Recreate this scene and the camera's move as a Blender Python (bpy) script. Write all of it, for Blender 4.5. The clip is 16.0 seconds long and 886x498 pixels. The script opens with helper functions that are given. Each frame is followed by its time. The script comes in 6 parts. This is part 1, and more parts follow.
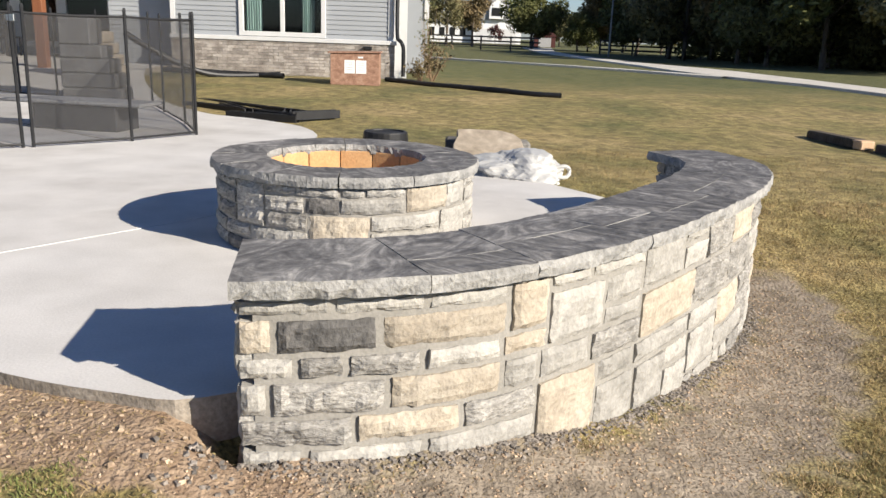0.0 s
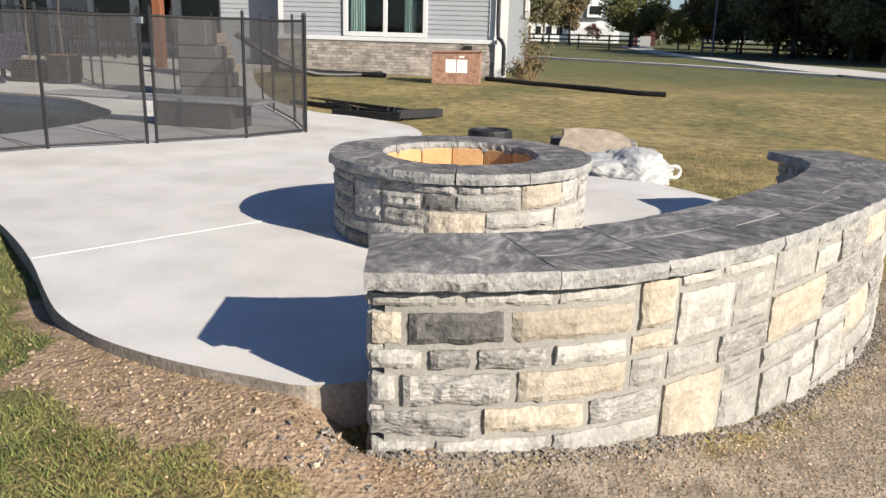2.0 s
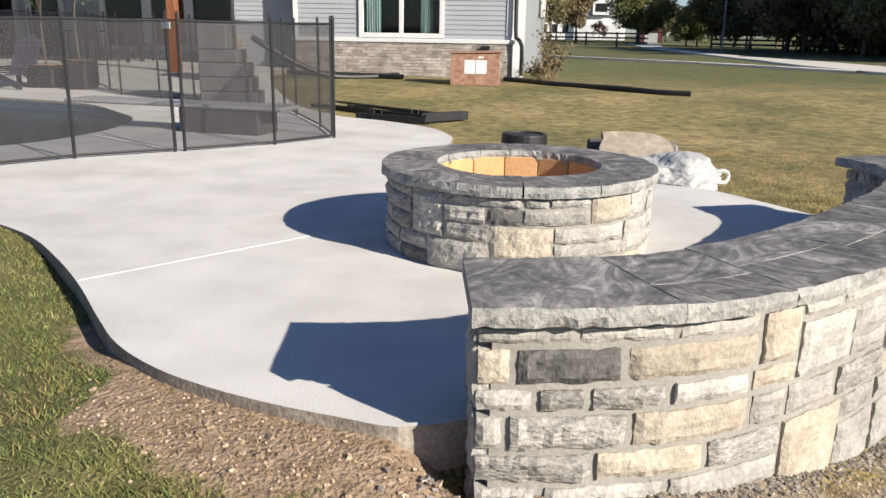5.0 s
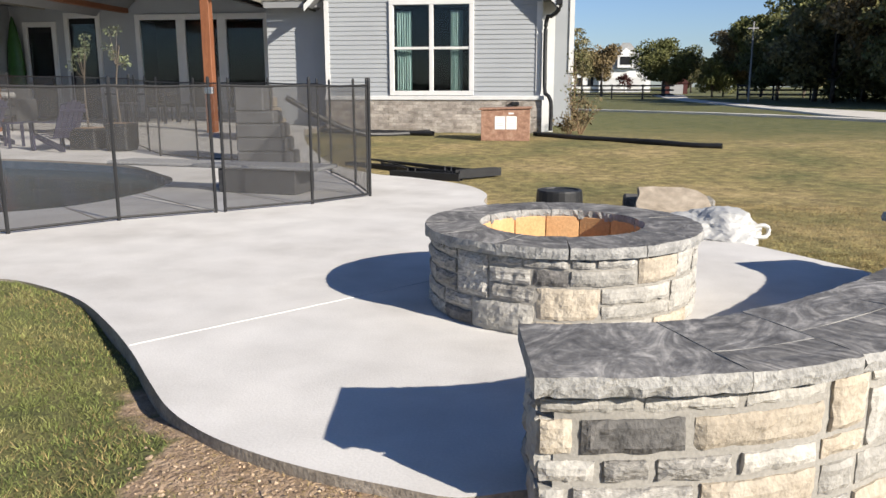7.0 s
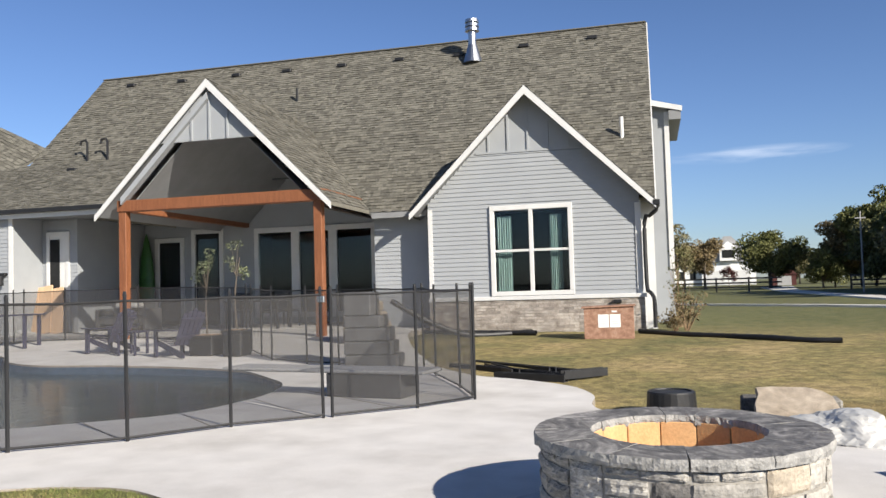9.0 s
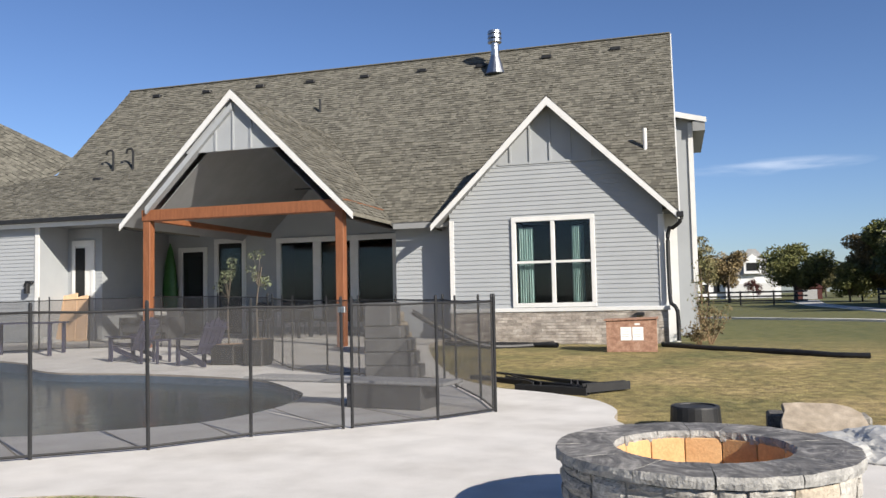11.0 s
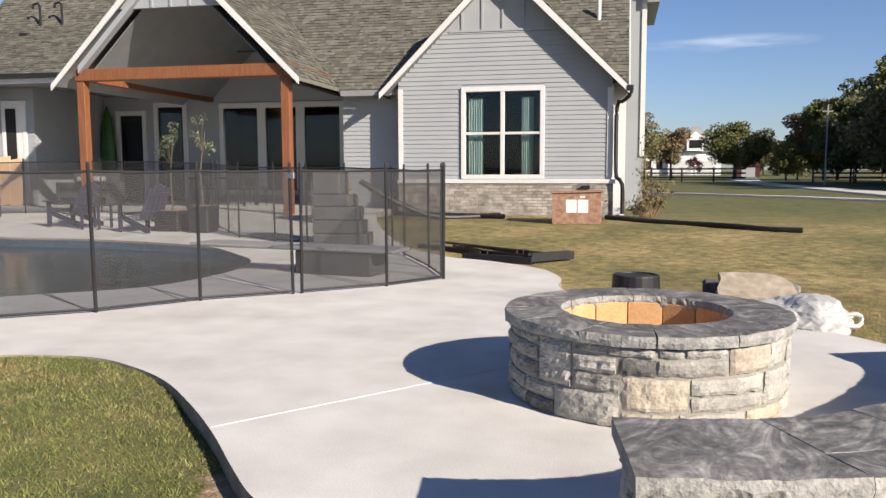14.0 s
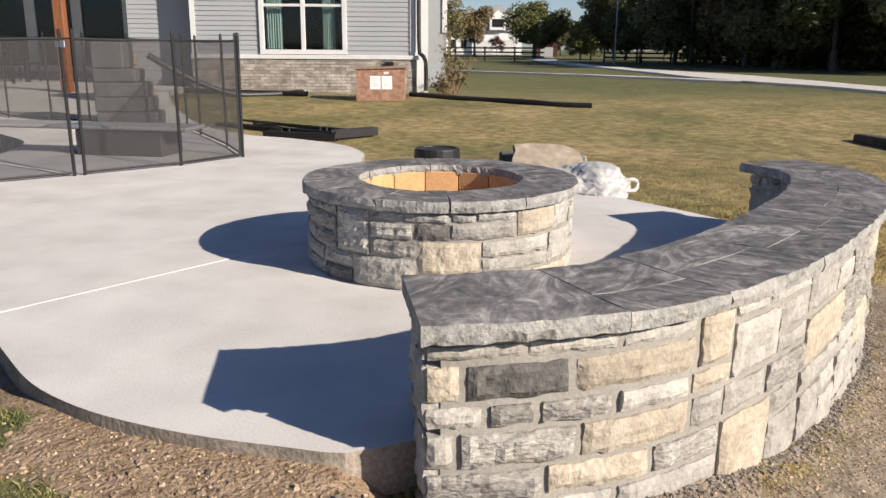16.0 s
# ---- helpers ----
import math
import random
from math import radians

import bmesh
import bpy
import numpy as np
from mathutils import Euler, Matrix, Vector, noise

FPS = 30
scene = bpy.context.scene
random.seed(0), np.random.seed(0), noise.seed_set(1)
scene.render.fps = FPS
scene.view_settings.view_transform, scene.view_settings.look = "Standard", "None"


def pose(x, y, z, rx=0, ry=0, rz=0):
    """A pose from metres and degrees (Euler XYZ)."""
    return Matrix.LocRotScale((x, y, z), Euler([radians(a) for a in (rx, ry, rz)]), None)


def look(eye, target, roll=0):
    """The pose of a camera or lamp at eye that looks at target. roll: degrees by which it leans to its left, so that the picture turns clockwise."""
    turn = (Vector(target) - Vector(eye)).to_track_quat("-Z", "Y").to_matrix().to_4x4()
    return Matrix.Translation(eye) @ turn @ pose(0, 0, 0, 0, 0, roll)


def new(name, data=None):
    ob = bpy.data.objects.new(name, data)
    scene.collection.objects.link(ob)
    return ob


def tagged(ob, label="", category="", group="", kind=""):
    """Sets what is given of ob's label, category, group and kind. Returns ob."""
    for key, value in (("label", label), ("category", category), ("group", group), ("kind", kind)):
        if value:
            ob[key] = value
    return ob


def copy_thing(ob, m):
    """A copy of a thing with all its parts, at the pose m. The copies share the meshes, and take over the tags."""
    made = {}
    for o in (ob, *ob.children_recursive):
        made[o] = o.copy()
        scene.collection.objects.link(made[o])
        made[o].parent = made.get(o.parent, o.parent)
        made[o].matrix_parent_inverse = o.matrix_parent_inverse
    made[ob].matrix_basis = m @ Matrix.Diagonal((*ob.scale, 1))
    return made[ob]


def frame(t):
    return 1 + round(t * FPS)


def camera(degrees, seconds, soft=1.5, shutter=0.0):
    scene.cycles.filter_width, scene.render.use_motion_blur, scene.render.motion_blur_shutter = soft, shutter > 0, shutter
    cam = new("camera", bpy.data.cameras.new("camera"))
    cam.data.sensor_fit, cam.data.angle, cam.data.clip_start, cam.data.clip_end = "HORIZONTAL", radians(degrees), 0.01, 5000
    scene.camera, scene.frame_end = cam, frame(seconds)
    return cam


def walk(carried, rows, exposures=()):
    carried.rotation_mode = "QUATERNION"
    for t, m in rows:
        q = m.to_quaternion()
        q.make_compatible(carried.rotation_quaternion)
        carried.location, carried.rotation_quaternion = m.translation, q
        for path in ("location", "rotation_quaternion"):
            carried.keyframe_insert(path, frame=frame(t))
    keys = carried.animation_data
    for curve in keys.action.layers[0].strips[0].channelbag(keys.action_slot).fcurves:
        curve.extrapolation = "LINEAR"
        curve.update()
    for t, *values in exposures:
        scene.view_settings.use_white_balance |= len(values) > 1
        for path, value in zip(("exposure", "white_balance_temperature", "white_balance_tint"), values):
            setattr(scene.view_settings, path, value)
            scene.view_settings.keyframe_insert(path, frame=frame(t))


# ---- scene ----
cam = camera(58.0, 16.0)
PATH = [
    (0, (0.053, 0.367, 1.112), (0.044, 2.299, 0.596), 2.1),
    (0.5, (0.039, 0.361, 1.11), (0.0, 2.295, 0.6), 2.4),
    (1, (0.017, 0.348, 1.109), (-0.063, 2.281, 0.6), 2.5),
    (1.5, (-0.026, 0.335, 1.104), (-0.166, 2.264, 0.594), 2.2),
    (2, (-0.061, 0.34, 1.099), (-0.296, 2.256, 0.575), 1.6),
    (2.5, (-0.089, 0.415, 1.091), (-0.387, 2.319, 0.557), 2.0),
    (3, (-0.116, 0.51, 1.09), (-0.451, 2.41, 0.563), 2.7),
    (3.5, (-0.16, 0.53, 1.098), (-0.504, 2.428, 0.569), 1.9),
    (6, (-0.451, 0.52, 1.132), (-0.66, 2.44, 0.613), 0.8),
    (6.5, (-0.453, 0.528, 1.142), (-0.703, 2.456, 0.672), 0.5),
    (7, (-0.455, 0.513, 1.167), (-0.779, 2.446, 0.767), -0.1),
    (7.5, (-0.451, 0.5, 1.183), (-0.861, 2.432, 0.866), -1.0),
    (8, (-0.463, 0.503, 1.202), (-0.94, 2.437, 1.025), -1.8),
    (8.5, (-0.471, 0.479, 1.225), (-0.998, 2.409, 1.206), -1.9),
    (9, (-0.475, 0.493, 1.216), (-1.044, 2.408, 1.31), -1.7),
    (9.5, (-0.479, 0.527, 1.218), (-1.084, 2.428, 1.348), -1.8),
    (12, (-0.502, 0.527, 1.217), (-1.126, 2.424, 1.32), -0.7),
    (12.5, (-0.517, 0.535, 1.209), (-1.145, 2.432, 1.278), -0.4),
    (13, (-0.527, 0.534, 1.209), (-1.148, 2.436, 1.214), -0.4),
    (13.5, (-0.536, 0.525, 1.192), (-1.096, 2.442, 1.08), -0.4),
    (14, (-0.532, 0.529, 1.18), (-1.024, 2.457, 0.982), -0.2),
    (14.5, (-0.527, 0.541, 1.165), (-0.967, 2.475, 0.907), -0.1),
    (15, (-0.529, 0.533, 1.15), (-0.879, 2.474, 0.821), -0.3),
    (15.5, (-0.516, 0.515, 1.129), (-0.713, 2.462, 0.716), -0.1),
    (16, (-0.47, 0.551, 1.119), (-0.49, 2.49, 0.631), 0.4),
]
walk(cam, [(t, look(eye, target, roll)) for t, eye, target, roll in PATH], [(0.0, 0.74, 6550, 10), (3.5, 0.76, 6550, 10), (8.0, 0.82, 6450, 10), (12.0, 0.76, 6450, 10), (13.2, 0.76, 6500, 10), (14.5, 0.74, 6800, 13), (16.0, 0.63, 6750, 13)])

# ---- world, sun ----
SUN_AZ = (0.75, -0.49)
SUN_EL = radians(26.8)
world = bpy.data.worlds.new("sky")
scene.world = world
world.use_nodes = True
wn = world.node_tree.nodes
sky = wn.new("ShaderNodeTexSky")
sky.sky_type = "NISHITA"
sky.sun_disc = False
sky.sun_elevation = SUN_EL
sky.sun_rotation = math.atan2(SUN_AZ[0], SUN_AZ[1])
sky.air_density, sky.dust_density, sky.ozone_density = 1.0, 0.4, 1.5
wn["Background"].inputs["Strength"].default_value = 0.053
tint = wn.new("ShaderNodeVectorMath")
tint.operation = "MULTIPLY"
wl = world.node_tree.links
wl.new(sky.outputs[0], tint.inputs[0])


def wmath(op, a, b=None):
    """A sum on the sky's direction, for one thin wisp of cloud low in the north."""
    k = wn.new("ShaderNodeMath")
    k.operation = op
    for i, v in enumerate((a, b)):
        if v is None:
            continue
        if isinstance(v, (int, float)):
            k.inputs[i].default_value = v
        else:
            wl.new(v, k.inputs[i])
    return k.outputs[0]


wtc, wsep, wnz, wmix = (wn.new("ShaderNode" + k) for k in ("TexCoord", "SeparateXYZ", "TexNoise", "Mix"))
wmp = wn.new("ShaderNodeMapping")
wmp.inputs["Scale"].default_value = (1.0, 1.0, 7.0)
wl.new(wtc.outputs["Generated"], wsep.inputs[0]), wl.new(wtc.outputs["Generated"], wmp.inputs["Vector"]), wl.new(wmp.outputs[0], wnz.inputs["Vector"])
deep = wn.new("ShaderNodeMix")
deep.data_type = "RGBA"
deep.inputs["A"].default_value, deep.inputs["B"].default_value = (0.88, 1.05, 1.45, 1), (0.42, 0.52, 0.70, 1)
wl.new(wmath("POWER", wmath("MAXIMUM", wsep.outputs["Z"], 0.0), 1.3), deep.inputs["Factor"]), wl.new(deep.outputs["Result"], tint.inputs[1])
wnz.inputs["Scale"].default_value, wnz.inputs["Detail"].default_value = 9.0, 6
ea = wmath("MULTIPLY", wmath("SUBTRACT", wsep.outputs["Z"], 0.143), 95.0)
aa = wmath("MULTIPLY", wmath("SUBTRACT", wsep.outputs["X"], 0.085), 9.5)
fall = wmath("SUBTRACT", 1.0, wmath("ADD", wmath("MULTIPLY", ea, ea), wmath("MULTIPLY", aa, aa)))
wisp = wmath("MULTIPLY", wmath("MAXIMUM", fall, 0.0), wmath("MULTIPLY", wmath("MAXIMUM", wmath("MULTIPLY", wmath("SUBTRACT", wnz.outputs[0], 0.40), 3.0), 0.0), wmath("GREATER_THAN", wsep.outputs["Y"], 0.0)))
wmix.data_type = "RGBA"
wmix.inputs["B"].default_value = (13.0, 13.5, 14.5, 1)
wl.new(wmath("MINIMUM", wmath("MULTIPLY", wisp, 0.55), 0.4), wmix.inputs["Factor"]), wl.new(tint.outputs[0], wmix.inputs["A"])
wl.new(wmix.outputs["Result"], wn["Background"].inputs["Color"])
sun_data = bpy.data.lights.new("sun", "SUN")
sun_data.energy, sun_data.angle, sun_data.color = 5.0, radians(0.53), (1.0, 0.92, 0.80)
sun = new("sun", sun_data)
_h = math.hypot(*SUN_AZ)
sun.matrix_world = look((SUN_AZ[0] / _h * 50 * math.cos(SUN_EL), SUN_AZ[1] / _h * 50 * math.cos(SUN_EL), 50 * math.sin(SUN_EL)), (0, 0, 0))


# ---- materials ----
def rgb(c):
    return (c[0], c[1], c[2], 1.0)


def mat(name, cols, scale=8.0, rough=0.85, bump=0.3, bump_scale=60.0, metal=0.0, fine=None, island=0.0, objrand=0.0, stretch=(1, 1, 1), spec=0.4, bump_dist=0.01, coat=0.0, mid=None):
    """A two-scale noise material: cols are ramp colours over broad stains, mixed with a fine grain."""
    m = bpy.data.materials.new(name)
    m.use_nodes = True
    nt = m.node_tree
    n, l = nt.nodes, nt.links
    b = n["Principled BSDF"]
    tc = n.new("ShaderNodeTexCoord")
    mp = n.new("ShaderNodeMapping")
    mp.inputs["Scale"].default_value = stretch
    l.new(tc.outputs["Object"], mp.inputs["Vector"])
    vec = mp.outputs[0]
    big = n.new("ShaderNodeTexNoise")
    big.inputs["Scale"].default_value, big.inputs["Detail"].default_value, big.inputs["Roughness"].default_value = scale, 6, 0.6
    l.new(vec, big.inputs["Vector"])
    ramp = n.new("ShaderNodeValToRGB")
    els = ramp.color_ramp.elements
    k = len(cols)
    for i, c in enumerate(cols):
        p = 0.3 + 0.4 * i / max(1, k - 1)
        e = els[i] if i < 2 else els.new(p)
        e.position, e.color = p, rgb(c)
    for i, c in enumerate(cols):
        p = 0.3 + 0.4 * i / max(1, k - 1)
        els[i].position, els[i].color = p, rgb(c)
    l.new(big.outputs[0], ramp.inputs[0])
    col = ramp.outputs[0]
    small = n.new("ShaderNodeTexNoise")
    small.inputs["Scale"].default_value, small.inputs["Detail"].default_value = bump_scale, 5
    l.new(vec, small.inputs["Vector"])
    mr = n.new("ShaderNodeMapRange")
    mr.inputs[3].default_value, mr.inputs[4].default_value = 1 - (fine if fine is not None else 0.25), 1 + (fine if fine is not None else 0.25)
    mr.inputs[1].default_value, mr.inputs[2].default_value = 0.3, 0.7
    l.new(small.outputs[0], mr.inputs[0])
    val = mr.outputs[0]
    for amount, sock in ((island, "geo"), (objrand, "obj")):
        if amount:
            src = n.new("ShaderNodeNewGeometry").outputs["Random Per Island"] if sock == "geo" else n.new("ShaderNodeObjectInfo").outputs["Random"]
            r2 = n.new("ShaderNodeMapRange")
            r2.inputs[3].default_value, r2.inputs[4].default_value = 1 - amount, 1 + amount
            l.new(src, r2.inputs[0])
            mm = n.new("ShaderNodeMath")
            mm.operation = "MULTIPLY"
            l.new(val, mm.inputs[0]), l.new(r2.outputs[0], mm.inputs[1])
            val = mm.outputs[0]
    if mid:
        md = n.new("ShaderNodeTexNoise")
        md.inputs["Scale"].default_value, md.inputs["Detail"].default_value = mid[0], 4
        l.new(vec, md.inputs["Vector"])
        r3 = n.new("ShaderNodeMapRange")
        r3.inputs[1].default_value, r3.inputs[2].default_value, r3.inputs[3].default_value, r3.inputs[4].default_value = 0.32, 0.68, 1 - mid[1], 1 + mid[1]
        l.new(md.outputs[0], r3.inputs[0])
        m3 = n.new("ShaderNodeMath")
        m3.operation = "MULTIPLY"
        l.new(val, m3.inputs[0]), l.new(r3.outputs[0], m3.inputs[1])
        val = m3.outputs[0]
    vm = n.new("ShaderNodeVectorMath")
    vm.operation = "SCALE"
    l.new(col, vm.inputs[0]), l.new(val, vm.inputs["Scale"])
    l.new(vm.outputs[0], b.inputs["Base Color"])
    b.inputs["Roughness"].default_value, b.inputs["Metallic"].default_value = rough, metal
    b.inputs["Specular IOR Level"].default_value = spec
    b.inputs["Coat Weight"].default_value = coat
    if bump:
        bp = n.new("ShaderNodeBump")
        bp.inputs["Strength"].default_value, bp.inputs["Distance"].default_value = bump, bump_dist
        l.new(small.outputs[0], bp.inputs["Height"])
        l.new(bp.outputs[0], b.inputs["Normal"])
    return m


M_concrete = mat("concrete", [(0.50, 0.478, 0.45), (0.60, 0.58, 0.553), (0.65, 0.632, 0.608)], 0.9, 0.8, 0.15, 90, fine=0.05, mid=(2.6, 0.075))
M_slabedge = mat("slab_edge", [(0.20, 0.17, 0.135), (0.33, 0.29, 0.24)], 5, 0.9, 0.5, 60)
M_limestone = mat("stone_light", [(0.28, 0.268, 0.242), (0.36, 0.344, 0.312), (0.42, 0.40, 0.362)], 6, 0.9, 0.65, 60, fine=0.13, objrand=0.15, bump_dist=0.011, mid=(22, 0.10))
M_cream = mat("stone_cream", [(0.335, 0.285, 0.222), (0.405, 0.352, 0.278), (0.455, 0.405, 0.33)], 6, 0.9, 0.65, 60, fine=0.13, objrand=0.15, bump_dist=0.011, mid=(22, 0.10))
M_greystone = mat("stone_grey", [(0.20, 0.19, 0.172), (0.29, 0.276, 0.252), (0.385, 0.367, 0.335)], 9, 0.9, 0.8, 50, fine=0.2, objrand=0.25, stretch=(1, 1, 2.0), bump_dist=0.014, mid=(25, 0.15))
M_darkstone = mat("stone_dark", [(0.07, 0.068, 0.066), (0.11, 0.105, 0.10), (0.17, 0.16, 0.15)], 12, 0.85, 0.8, 50, bump_dist=0.012)
M_mortar = mat("mortar", [(0.25, 0.237, 0.212), (0.32, 0.303, 0.272)], 5, 0.95, 0.35, 90, fine=0.12, bump_dist=0.006)
def vein_mat(name, turn):
    """Slate with drawn-out pale and dark swirls, each slab turned its own way."""
    m = mat(name, [(0.086, 0.084, 0.083), (0.15, 0.146, 0.142), (0.22, 0.213, 0.205)], 3.5, 0.7, 0.4, 34, objrand=0.2, fine=0.14, bump_dist=0.010, mid=(9, 0.12))
    n, l = m.node_tree.nodes, m.node_tree.links
    b = n["Principled BSDF"]
    old = b.inputs["Base Color"].links[0].from_socket
    tc, oi = n.new("ShaderNodeTexCoord"), n.new("ShaderNodeObjectInfo")
    rot, mul = n.new("ShaderNodeVectorRotate"), n.new("ShaderNodeMath")
    rot.rotation_type = "Z_AXIS"
    mul.operation, mul.inputs[1].default_value = "MULTIPLY", turn
    l.new(oi.outputs["Random"], mul.inputs[0]), l.new(mul.outputs[0], rot.inputs["Angle"]), l.new(tc.outputs["Object"], rot.inputs["Vector"])
    mp = n.new("ShaderNodeMapping")
    mp.inputs["Scale"].default_value = (1.2, 2.1, 1.4)
    l.new(rot.outputs[0], mp.inputs["Vector"])
    nz = n.new("ShaderNodeTexNoise")
    nz.inputs["Scale"].default_value, nz.inputs["Detail"].default_value, nz.inputs["Distortion"].default_value, nz.inputs["Roughness"].default_value = 2.3, 11, 4.4, 0.68
    l.new(mp.outputs[0], nz.inputs["Vector"])
    rp = n.new("ShaderNodeValToRGB")
    e = rp.color_ramp.elements
    e[0].position, e[0].color = 0.36, (0.55, 0.54, 0.55, 1)
    e[1].position, e[1].color = 0.66, (2.1, 2.06, 2.0, 1)
    mid = e.new(0.5)
    mid.color = (1.0, 1.0, 1.0, 1)
    l.new(nz.outputs[0], rp.inputs[0])
    mx = n.new("ShaderNodeVectorMath")
    mx.operation = "MULTIPLY"
    l.new(old, mx.inputs[0]), l.new(rp.outputs[0], mx.inputs[1]), l.new(mx.outputs[0], b.inputs["Base Color"])
    return m


M_cap = vein_mat("flagstone", 2.4)
M_rim = vein_mat("rim_flagstone", 3.1)
M_capedge = mat("flagstone_edge", [(0.21, 0.207, 0.197), (0.30, 0.293, 0.277), (0.38, 0.37, 0.345)], 10, 0.9, 0.75, 55, fine=0.15, bump_dist=0.014, mid=(28, 0.12))
M_firebrick = mat("firebrick", [(0.56, 0.31, 0.14), (0.64, 0.39, 0.19)], 5, 0.85, 0.3, 60, fine=0.1, objrand=0.1)
def ground_mat():
    """Lawn that gives way to bare soil and trodden dirt, and is greener where it is watered."""
    m = mat("ground_cover", [(0.135, 0.13, 0.046), (0.235, 0.19, 0.075), (0.34, 0.255, 0.12)], 0.55, 0.95, 0.9, 55, fine=0.6, bump_dist=0.022, mid=(6.5, 0.38))
    n, l = m.node_tree.nodes, m.node_tree.links
    b = n["Principled BSDF"]
    col = b.inputs["Base Color"].links[0].from_socket
    tc = n.new("ShaderNodeTexCoord")

    def noise_ramp(scale, cols, detail=8):
        nz = n.new("ShaderNodeTexNoise")
        nz.inputs["Scale"].default_value, nz.inputs["Detail"].default_value, nz.inputs["Roughness"].default_value = scale, detail, 0.65
        l.new(tc.outputs["Object"], nz.inputs["Vector"])
        rp = n.new("ShaderNodeValToRGB")
        e = rp.color_ramp.elements
        e[0].position, e[0].color, e[1].position, e[1].color = 0.3, rgb(cols[0]), 0.7, rgb(cols[1])
        l.new(nz.outputs[0], rp.inputs[0])
        return nz, rp.outputs[0]

    def layer(col, attr, other, ragged, lo, hi):
        at = n.new("ShaderNodeAttribute")
        at.attribute_name = attr
        nz, _ = noise_ramp(ragged, ((0, 0, 0), (1, 1, 1)))
        ad = n.new("ShaderNodeMath")
        ad.operation = "MULTIPLY_ADD"
        ad.inputs[1].default_value = 0.9
        l.new(nz.outputs[0], ad.inputs[0]), l.new(at.outputs["Fac"], ad.inputs[2])
        mr = n.new("ShaderNodeMapRange")
        mr.inputs[1].default_value, mr.inputs[2].default_value = lo, hi
        l.new(ad.outputs[0], mr.inputs[0])
        mx = n.new("ShaderNodeMix")
        mx.data_type = "RGBA"
        l.new(mr.outputs[0], mx.inputs["Factor"]), l.new(col, mx.inputs["A"]), l.new(other, mx.inputs["B"])
        return mx.outputs["Result"]

    _, green = noise_ramp(3.0, ((0.062, 0.076, 0.024), (0.16, 0.15, 0.055)))
    _, dirt = noise_ramp(9.0, ((0.13, 0.105, 0.078), (0.39, 0.325, 0.25)))
    _, soil = noise_ramp(18.0, ((0.18, 0.118, 0.074), (0.46, 0.34, 0.235)))
    col = layer(col, "lush", green, 1.2, 0.55, 1.25)
    col = layer(col, "dirt", dirt, 11.0, 0.72, 1.25)
    col = layer(col, "soil", soil, 7.0, 0.80, 1.05)
    l.new(col, b.inputs["Base Color"])
    return m


M_ground = ground_mat()
M_soil = mat("soil", [(0.19, 0.125, 0.08), (0.27, 0.185, 0.12), (0.36, 0.26, 0.18)], 9, 0.95, 1.0, 70, fine=0.35, bump_dist=0.015)
M_dirt = mat("grey_dirt", [(0.22, 0.175, 0.125), (0.31, 0.26, 0.20), (0.37, 0.315, 0.25)], 2.5, 0.95, 0.45, 90, fine=0.16, bump_dist=0.008, mid=(11, 0.18))
M_gravel = mat("gravel", [(0.50, 0.47, 0.42), (0.60, 0.57, 0.52)], 1.0, 0.95, 0.6, 40)
M_pebble = mat("pebble", [(0.16, 0.145, 0.13), (0.30, 0.26, 0.22)], 20, 0.9, 0.4, 80, island=0.4)
M_clod = mat("clod", [(0.28, 0.19, 0.12), (0.50, 0.39, 0.28)], 20, 0.95, 0.4, 80, island=0.4)
M_blade = mat("grass_blade", [(0.085, 0.122, 0.03), (0.165, 0.185, 0.054), (0.29, 0.255, 0.112)], 2.6, 0.8, 0, 30, island=0.55)
M_straw = mat("straw_blade", [(0.165, 0.14, 0.05), (0.30, 0.222, 0.098), (0.42, 0.305, 0.16)], 1.1, 0.8, 0, 30, island=0.4)
M_siding = mat("siding", [(0.285, 0.30, 0.315), (0.315, 0.33, 0.345)], 1.5, 0.6, 0.1, 90, fine=0.04)
M_white = mat("white_paint", [(0.55, 0.55, 0.54), (0.61, 0.61, 0.60)], 3, 0.5, 0.1, 60, fine=0.04)
M_soffit = mat("soffit_grey", [(0.19, 0.195, 0.20), (0.225, 0.23, 0.235)], 2, 0.7, 0.1, 60, fine=0.05)
M_brick = mat("brick_tan", [(0.21, 0.18, 0.155), (0.32, 0.285, 0.25), (0.41, 0.375, 0.335)], 7, 0.9, 0.5, 60, island=0.25)
M_brickjoint = mat("brick_joint", [(0.30, 0.27, 0.235), (0.37, 0.34, 0.30)], 6, 0.95, 0.4, 70)
M_shingle = mat("shingle", [(0.085, 0.081, 0.066), (0.12, 0.114, 0.095), (0.155, 0.147, 0.124)], 24, 0.95, 0.6, 90, island=0.34)
M_cedar = mat("cedar", [(0.16, 0.055, 0.022), (0.235, 0.092, 0.04)], 3, 0.6, 0.3, 30, stretch=(6, 6, 0.7))
M_black = mat("black_metal", [(0.012, 0.012, 0.013), (0.02, 0.02, 0.021)], 5, 0.45, 0.1, 60, fine=0.1)
M_plastic = mat("black_plastic", [(0.012, 0.012, 0.013), (0.022, 0.022, 0.023)], 6, 0.5, 0.2, 60, fine=0.15)
# near-black that paints in the shade of rooms, door glass and pipe bores
M_unlit = mat("unlit_black", [(0.006, 0.007, 0.008), (0.012, 0.013, 0.014)], 1, 0.9, 0, 10)
M_curtain = mat("curtain_teal", [(0.24, 0.36, 0.345), (0.50, 0.60, 0.575)], 3, 0.85, 0.2, 40, stretch=(7, 7, 0.3))
